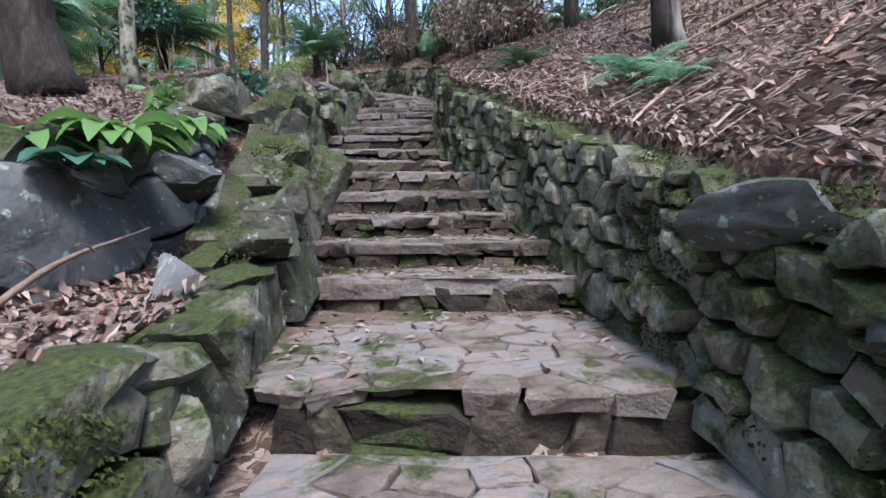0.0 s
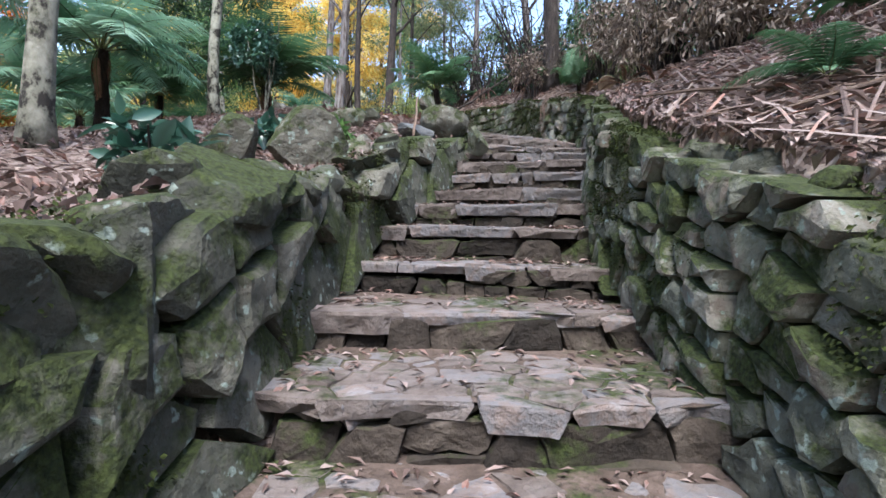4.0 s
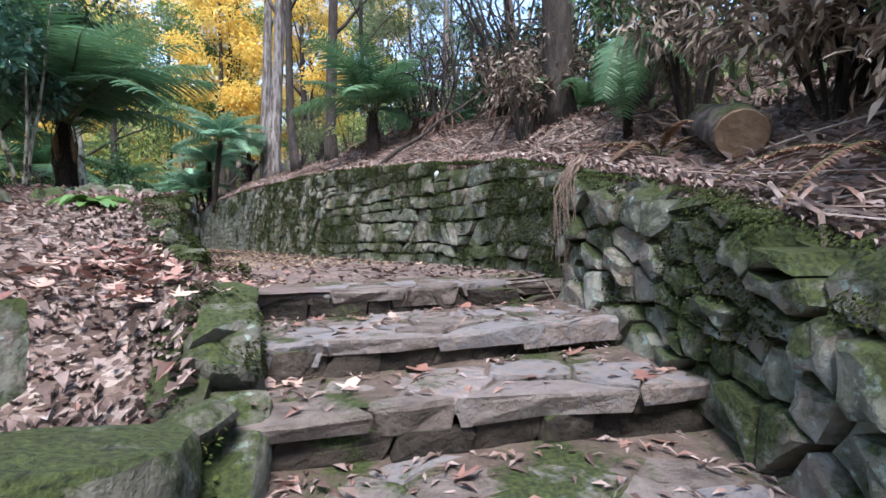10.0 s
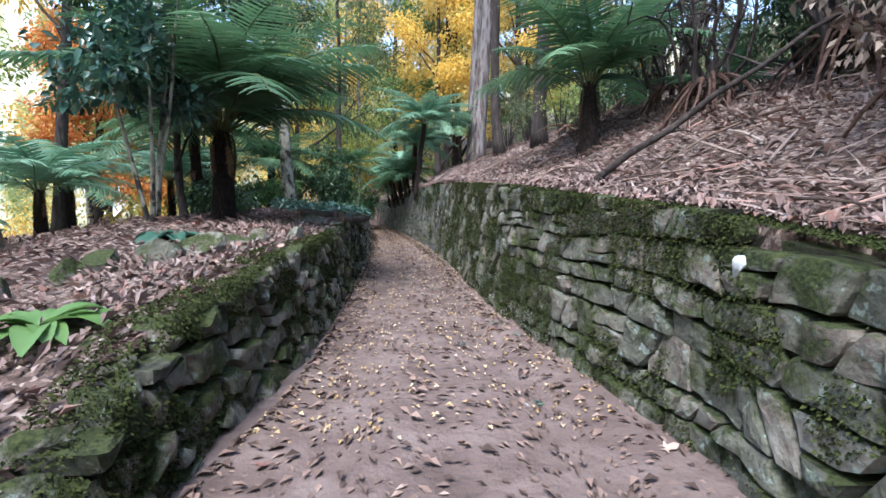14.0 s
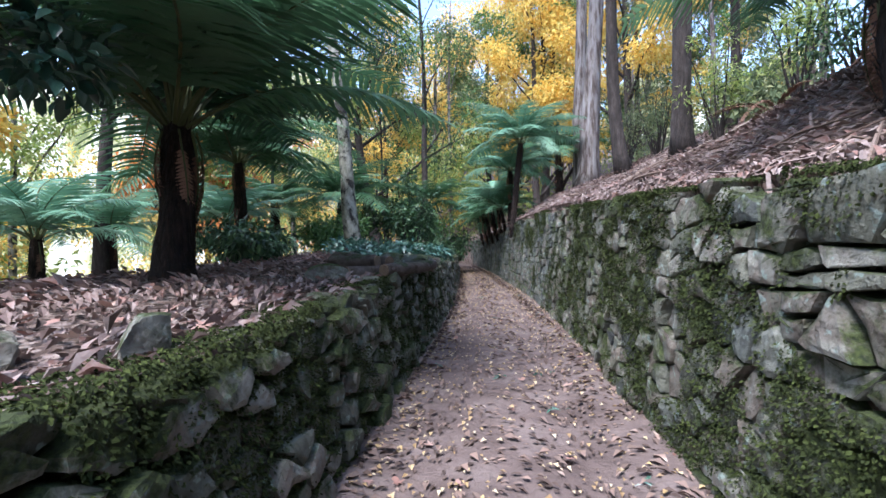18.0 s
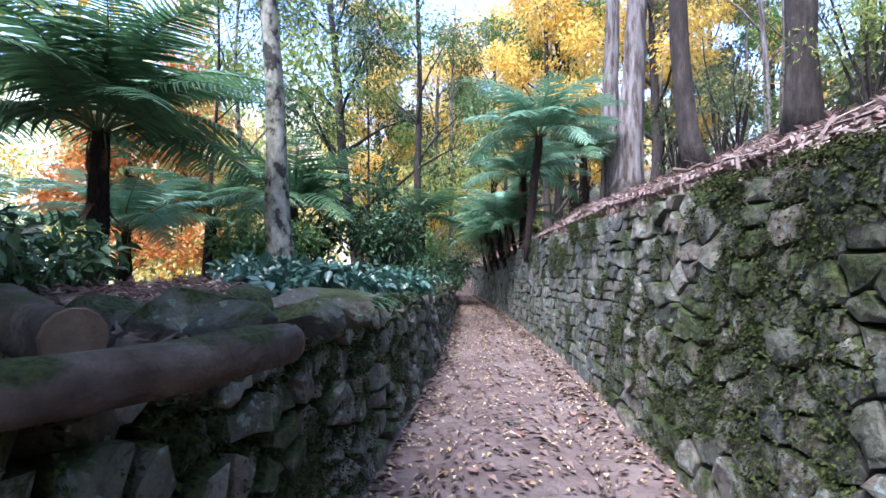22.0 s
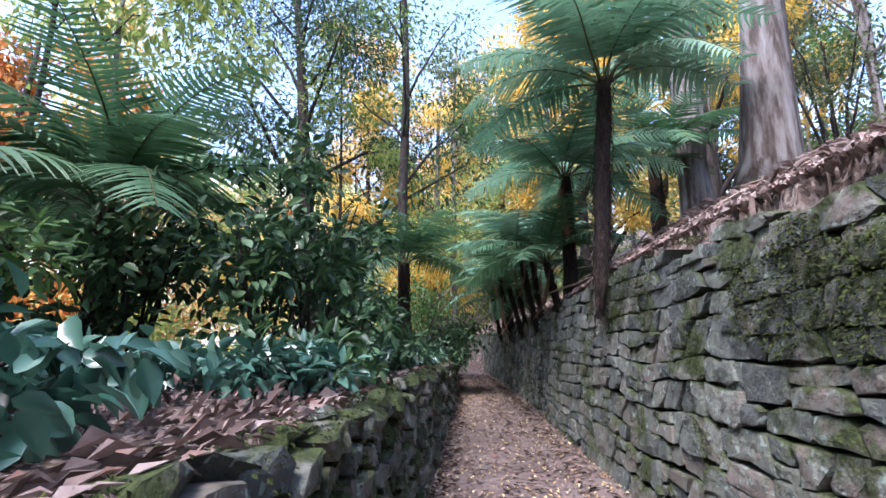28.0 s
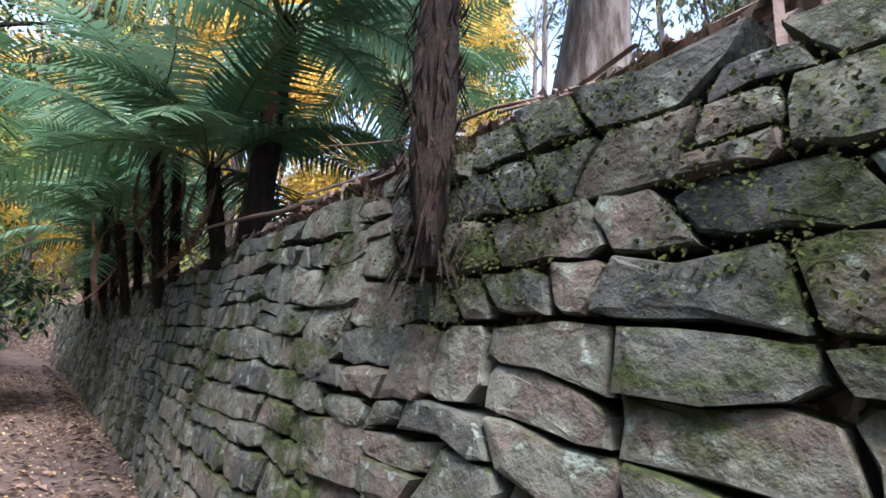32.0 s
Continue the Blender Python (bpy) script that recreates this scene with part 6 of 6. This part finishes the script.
log((-2.9, 10.45, 1.06), (-2.15, 10.18, 1.04), 0.09, 0.08, "thick rotting sawn log behind the low wall", 3)
log((-2.3, 9.5, 0.98), (-1.92, 10.05, 0.97), 0.066, 0.06, "mossy sawn log lying on the low wall", 4)
log((-2.7, 9.95, 1.06), (-2.16, 9.86, 1.06), 0.07, 0.066, "short dark sawn log behind the low wall", 6)
log((-2.2, -6.7, -1.93), (-1.0, -6.0, -1.6), 0.06, 0.05, "mossy green log on the leafy bank", 5)
stick((-1.95, -0.35, -0.62), (-1.72, 0.3, 0.12), 0.02, "bare branch leaning against the boulder", 1, m=M_TWIG, twigs=0)
stick((1.1, 6.4, 1.4), (3.6, 6.0, 3.2), 0.036, "long bare branch slanting up the bank", 2, twigs=3, m=M_DARKBARK)
stick((1.3, 2.4, 0.03), (0.95, 1.5, -0.1), 0.008, "thin dry twig across the top step", 3, twigs=0)
stick((-6.25, -7.0, -3.28), (-5.7, -6.42, -3.0), 0.016, "dry forked branch leaning on a boulder", 4, twigs=2)
stick((-1.3, 19.55, 1.98), (-1.95, 20.55, 2.02), 0.009, "thin bare branch lying over the wall top", 5, sag=0.02, twigs=0)
stick((-1.75, 21.2, 1.95), (-2.5, 22.6, 1.9), 0.02, "broken branch sticking out over the wall", 6, twigs=1)
stick((-0.2, 13.0, 1.92), (0.75, 15.0, 2.3), 0.014, "long bare branch lying on the bank", 7, twigs=2)
stick((0.6, 10.5, 1.9), (0.4, 13.5, 2.02), 0.016, "long bare branch lying on the bank", 8, twigs=2)
for k in range(16):
    rr_ = random.Random(300 + k)
    t_ = rr_.uniform(0.02, 0.62)
    x, y, nx, ny, ft, tp = RW.at(t_ * RW.len)
    o1, o2 = rr_.uniform(1.0, 2.6), rr_.uniform(1.0, 2.9)
    L_ = rr_.uniform(0.8, 2.0) * rr_.choice((-1, 1))
    x2, y2 = RW.at(min(max(t_ * RW.len + L_, 0), RW.len))[:2]
    p1, p2 = (x - nx * o1, y - ny * o1), (x2 - nx * o2, y2 - ny * o2)
    stick((*p1, level_at(*p1) + 0.03), (*p2, level_at(*p2) + 0.04), rr_.uniform(0.012, 0.03), "dry fallen branch on the leafy bank", 310 + k, sag=0.04, twigs=2)

# ---- fallen leaves and twigs ----
def scatter(name, label, pts, ln, wd, m, seed, tilt=0.35, lift=0.012, z=None, fold=0.2):
    g = np.random.default_rng(seed)
    pts = np.asarray(pts)
    n = len(pts)
    zz = (ground_z(pts) if z is None else z) + lift + g.random(n) * 0.02
    a = g.random(n) * 6.283
    s = g.uniform(0.6, 1.35, n)
    D = np.stack([np.cos(a), np.sin(a), g.normal(size=n) * tilt], 1)
    N = np.stack([g.normal(size=n) * tilt, g.normal(size=n) * tilt, np.ones(n)], 1)
    V, F = leaf_geo(np.c_[pts, zz], D, N, ln * s, wd * s * g.uniform(0.7, 1.3, n), fold=fold, droop=0.1)
    return tagged(part(name, (V, F), m), label, "fallen leaves", kind="stuff")


def along(line, n, s_a, s_b, o_a, o_b, sign, seed, power=1.6):
    g = np.random.default_rng(seed)
    s = s_a + (s_b - s_a) * g.random(n)
    o = o_a + (o_b - o_a) * g.random(n) ** power
    x, y, nx, ny, _, _ = line.at(s)
    return np.stack([x + sign * nx * o, y + sign * ny * o], 1)


s_step = s_of(RW, 1.28, 1.74)
scatter("bank_leaf_litter", "thick brown and pinkish dead leaves on the bank", along(RW, 62000, 0.5, RW.len * 0.72, 0.12, 7.5, -1, 1, 2.2), 0.08, 0.03, M_LITTER, 1, 0.5, 0.02)
scatter("big_bank_leaves", "big curled dry leaves on the bank", along(RW, 9000, 0.4, RW.len * 0.62, 0.1, 4.5, -1, 61, 1.6), 0.10, 0.03, M_LITTER, 61, 0.6, 0.035, fold=0.35)
scatter("big_terrace_leaves", "big curled dry leaves on the terrace", along(LW, 6000, 0.4, LW.len * 0.55, 0.1, 3.5, 1, 62, 1.6), 0.095, 0.034, M_LITTER, 62, 0.6, 0.035, fold=0.35)
scatter("terrace_leaf_litter", "brown and pink dead leaves on the terrace", along(LW, 38000, 0.5, LW.len * 0.6, 0.1, 5.0, 1, 2, 2.0), 0.075, 0.03, M_LITTER, 2, 0.35, 0.018)


def on_path(n, s_a, s_b, edge, seed):
    g = np.random.default_rng(seed)
    s = s_a + (s_b - s_a) * g.random(n)
    x, y, nx, ny, _, _ = RW.at(s)
    d = np.array([float(np.hypot(LW.xy[:, 0] - a, LW.xy[:, 1] - b).min()) for a, b in zip(x, y)])
    f = g.random(n)
    f = np.where(g.random(n) < edge, np.where(g.random(n) < 0.5, f ** 2.5 * 0.5, 1 - f ** 2.5 * 0.5), f)
    f = 0.02 + 0.95 * f
    return np.stack([x + nx * d * f, y + ny * d * f], 1)


scatter("path_leaf_litter", "small brown dead leaves on the path", on_path(7000, s_step + 0.3, RW.len * 0.8, 0.5, 3), 0.05, 0.026, M_PATHLEAF, 3, 0.08, 0.004, z=np.zeros(7000) - 0.006, fold=0.08)
scatter("path_edge_leaves", "drifts of brown leaves along the path edges", on_path(7000, s_step + 0.3, RW.len * 0.8, 1.0, 4), 0.075, 0.034, M_PATHLEAF, 4, 0.22, 0.008, z=np.zeros(7000) + 0.0)
scatter("yellow_path_leaves", "small yellow leaves on the path", on_path(5200, s_of(RW, 1.1, 4.5), RW.len * 0.75, 0.75, 5), 0.036, 0.024, M_YLEAF, 5, 0.2, 0.01, z=np.zeros(5200) - 0.002)


def on_steps(n, seed):
    g = np.random.default_rng(seed)
    P, Z = [], []
    for _ in range(n):
        k = int(g.integers(0, 17))
        a, b, c, d, h = STEPS[k]
        e = STEPS[k + 1]
        u, v = g.random(), 0.97 - 0.9 * g.random() ** 2
        if g.random() < 0.3:
            u = u * 0.12 if g.random() < 0.5 else 1 - u * 0.16
        P.append(((a + (c - a) * u) * (1 - v) + (e[0] + (e[2] - e[0]) * u) * v, (b + (d - b) * u) * (1 - v) + (e[1] + (e[3] - e[1]) * u) * v))
        Z.append(h - 0.004)
    return np.array(P), np.array(Z)


P_, Z_ = on_steps(2600, 8)
scatter("step_leaf_litter", "dry brown leaves and bits on the steps", P_, 0.07, 0.022, M_LITTER, 8, 0.25, 0.004, z=Z_)
tw = []
g3 = random.Random(9)
for x, y in along(RW, 1500, 0.5, RW.len * 0.7, 0.2, 6.0, -1, 12).tolist():
    a, L_ = g3.random() * 6.283, g3.uniform(0.1, 0.5)
    if RW.side([(x + math.cos(a) * L_, y + math.sin(a) * L_)])[0][0] > -0.12:
        continue
    z1, z2 = ground_z([(x, y), (x + math.cos(a) * L_, y + math.sin(a) * L_)])
    tw.append(tube([(x, y, z1 + 0.02), (x + math.cos(a) * L_ / 2, y + math.sin(a) * L_ / 2, (z1 + z2) / 2 + 0.03 + 0.03 * g3.random()), (x + math.cos(a) * L_, y + math.sin(a) * L_, z2 + 0.02)], [0.006, 0.005, 0.003], 4))
for x, y in along(RW, 330, RW.len * 0.05, RW.len * 0.72, 0.25, 4.0, -1, 14, 1.3).tolist():
    a, L_ = g3.random() * 6.283, g3.uniform(0.4, 1.3)
    x2, y2 = x + math.cos(a) * L_, y + math.sin(a) * L_
    if RW.side([(x2, y2)])[0][0] > -0.2:
        continue
    z1, zm, z2 = ground_z([(x, y), ((x + x2) / 2, (y + y2) / 2), (x2, y2)])
    q = g3.uniform(0.007, 0.017)
    tw.append(tube([(x, y, z1 + 0.02), ((x + x2) / 2, (y + y2) / 2, max(zm, (z1 + z2) / 2) + 0.05 + 0.05 * g3.random()), (x2, y2, z2 + 0.03 + 0.12 * g3.random())], [q, q * 0.85, q * 0.5], 5))
tagged(part("bank_twigs", join(*tw), M_TWIG), "dry twigs and strips of bark on the bank", "twigs", kind="stuff")


# ---- star-shaped leaves, hanging roots and other small things ----
def star_leaf(P, size, seed, flat=0.25):
    """Five-lobed fallen leaves at the given places."""
    g = random.Random(seed)
    V, F = [], []
    for p, s in zip(P, size):
        a = g.random() * 6.283
        tx, ty, cup = g.uniform(-flat, flat), g.uniform(-flat, flat), g.uniform(0.0, 0.35)
        o = len(V)
        V.append((p[0], p[1], p[2]))
        for k in range(11):
            ang = a + (k - 5) * 0.5236
            rr = s * ((0.55, 0.3, 0.85, 0.36, 0.8, 0.42)[k if k < 6 else 10 - k] if k != 5 else 1.0) * g.uniform(0.85, 1.1)
            x, y = math.cos(ang) * rr, math.sin(ang) * rr
            V.append((p[0] + x, p[1] + y, p[2] + x * tx + y * ty + cup * rr * rr / s))
        F += [(o, o + 1 + k, o + 2 + k) for k in range(10)]
        st = a + math.pi
        V += [(p[0] + math.cos(st) * s * 0.7, p[1] + math.sin(st) * s * 0.7, p[2] + 0.006), (p[0] + math.cos(st + 0.1) * s * 0.1, p[1] + math.sin(st + 0.1) * s * 0.1, p[2])]
        F.append((o, o + 12, o + 13))
    return V, F


g5 = np.random.default_rng(15)
P_, Z_ = on_steps(150, 21)
keep = Z_ > -2.2
tagged(part("star_leaves_on_steps", star_leaf(np.c_[P_[keep], Z_[keep] + 0.012], g5.uniform(0.04, 0.085, keep.sum()), 3), M_PINKLEAF), "big pale pink five-lobed leaves fallen on the steps", "fallen leaves", kind="stuff")
P_ = np.stack([g5.normal(-1.35, 0.28, 260), g5.normal(2.15, 0.38, 260)], 1)
P_ = P_[(P_[:, 0] < -0.75) & (P_[:, 1] < 3.2)]
tagged(part("star_leaf_drift", star_leaf(np.c_[P_, np.maximum(ground_z(P_), 0.0) + 0.03 + 0.05 * g5.random(len(P_))], g5.uniform(0.04, 0.08, len(P_)), 4, 0.4), M_PINKLEAF), "drift of big pinkish dead leaves at the head of the steps", "fallen leaves", kind="stuff")
P_ = on_path(130, s_step + 0.2, RW.len * 0.72, 0.5, 31)
tagged(part("star_leaves_on_path", star_leaf(np.c_[P_, np.full(len(P_), 0.012)], g5.uniform(0.035, 0.07, len(P_)), 5), M_PINKLEAF), "pale five-lobed leaves lying on the path", "fallen leaves", kind="stuff")
P_ = along(LW, 420, s_of(LW, -1.3, 4), s_of(LW, -2.4, 13), 0.0, 1.6, 1, 33, 1.2)
tagged(part("star_leaves_on_terrace", star_leaf(np.c_[P_, np.maximum(ground_z(P_), 0.0) + 0.04], g5.uniform(0.03, 0.075, len(P_)), 6, 0.4), M_PINKLEAF), "pinkish five-lobed leaves on the terrace", "fallen leaves", kind="stuff")
# a bundle of bare roots hanging down the wall
e = thing("hanging_roots", "bundle of thin grey-brown roots hanging down the stone wall", "roots", (1.27, 1.74, 0.84))
g6 = random.Random(16)
for k in range(16):
    o = g6.uniform(-0.07, 0.07)
    L_ = g6.uniform(0.35, 0.85)
    pts_ = [Vector((0.10 - 0.16 * min(1, 3 * f) + 0.02 * g6.uniform(-1, 1), o * (1 + 0.6 * f) + 0.03 * math.sin(5 * f + k), 0.03 - L_ * f)) for f in (0, 0.2, 0.4, 0.6, 0.8, 1.0)]
    part("root", tube(pts_, [0.006 - 0.0008 * i for i in range(6)], 5), M_TWIG, e)
# bark strips and thick dead sticks over the banks
e_ = []
for x, y in along(RW, 1700, 0.4, RW.len * 0.62, 0.1, 4.0, -1, 41, 1.5).tolist():
    a, L_ = g6.random() * 6.283, g6.uniform(0.15, 0.7)
    x2, y2 = x + math.cos(a) * L_, y + math.sin(a) * L_
    if RW.side([(x2, y2)])[0][0] > -0.1:
        continue
    z1, z2, zm = ground_z([(x, y), (x2, y2), ((x + x2) / 2, (y + y2) / 2)])
    w = g6.uniform(0.005, 0.014)
    s_ = Vector((-math.sin(a) * w, math.cos(a) * w, g6.uniform(-.3, .3) * w))
    h_ = g6.uniform(0.025, 0.07)
    row = [Vector((x, y, z1 + h_ * 0.7)), Vector(((x + x2) / 2, (y + y2) / 2, zm + h_)), Vector((x2, y2, z2 + h_ * g6.uniform(0.5, 1.6)))]
    V_ = [c for p in row for c in (p - s_, p + Vector((0, 0, w * 0.6)), p + s_)]
    e_.append((V_, [(0, 1, 4, 3), (1, 2, 5, 4), (3, 4, 7, 6), (4, 5, 8, 7)]))
tagged(part("bark_strips", join(*e_), M_BARKSTRIP), "curled strips of grey and reddish bark on the bank", "bark", kind="stuff")
# a stone splashed with white lichen, and bits of green leaf on the ground
boulder(1.09, 3.8, 0.98, (0.025, 0.045, 0.07), M_WHITE, "small stone covered in white lichen in the wall", 61, (0, 0, 5), name="stone", cuts=14)
P_ = on_path(26, s_step, RW.len * 0.6, 0.4, 51)
scatter("green_leaf_bits", "scattered green leaf sprigs on the path", np.repeat(P_, 6, 0) + g5.normal(size=(156, 2)) * 0.03, 0.06, 0.018, M_LEAFBL, 52, 0.2, 0.01, z=np.zeros(156))
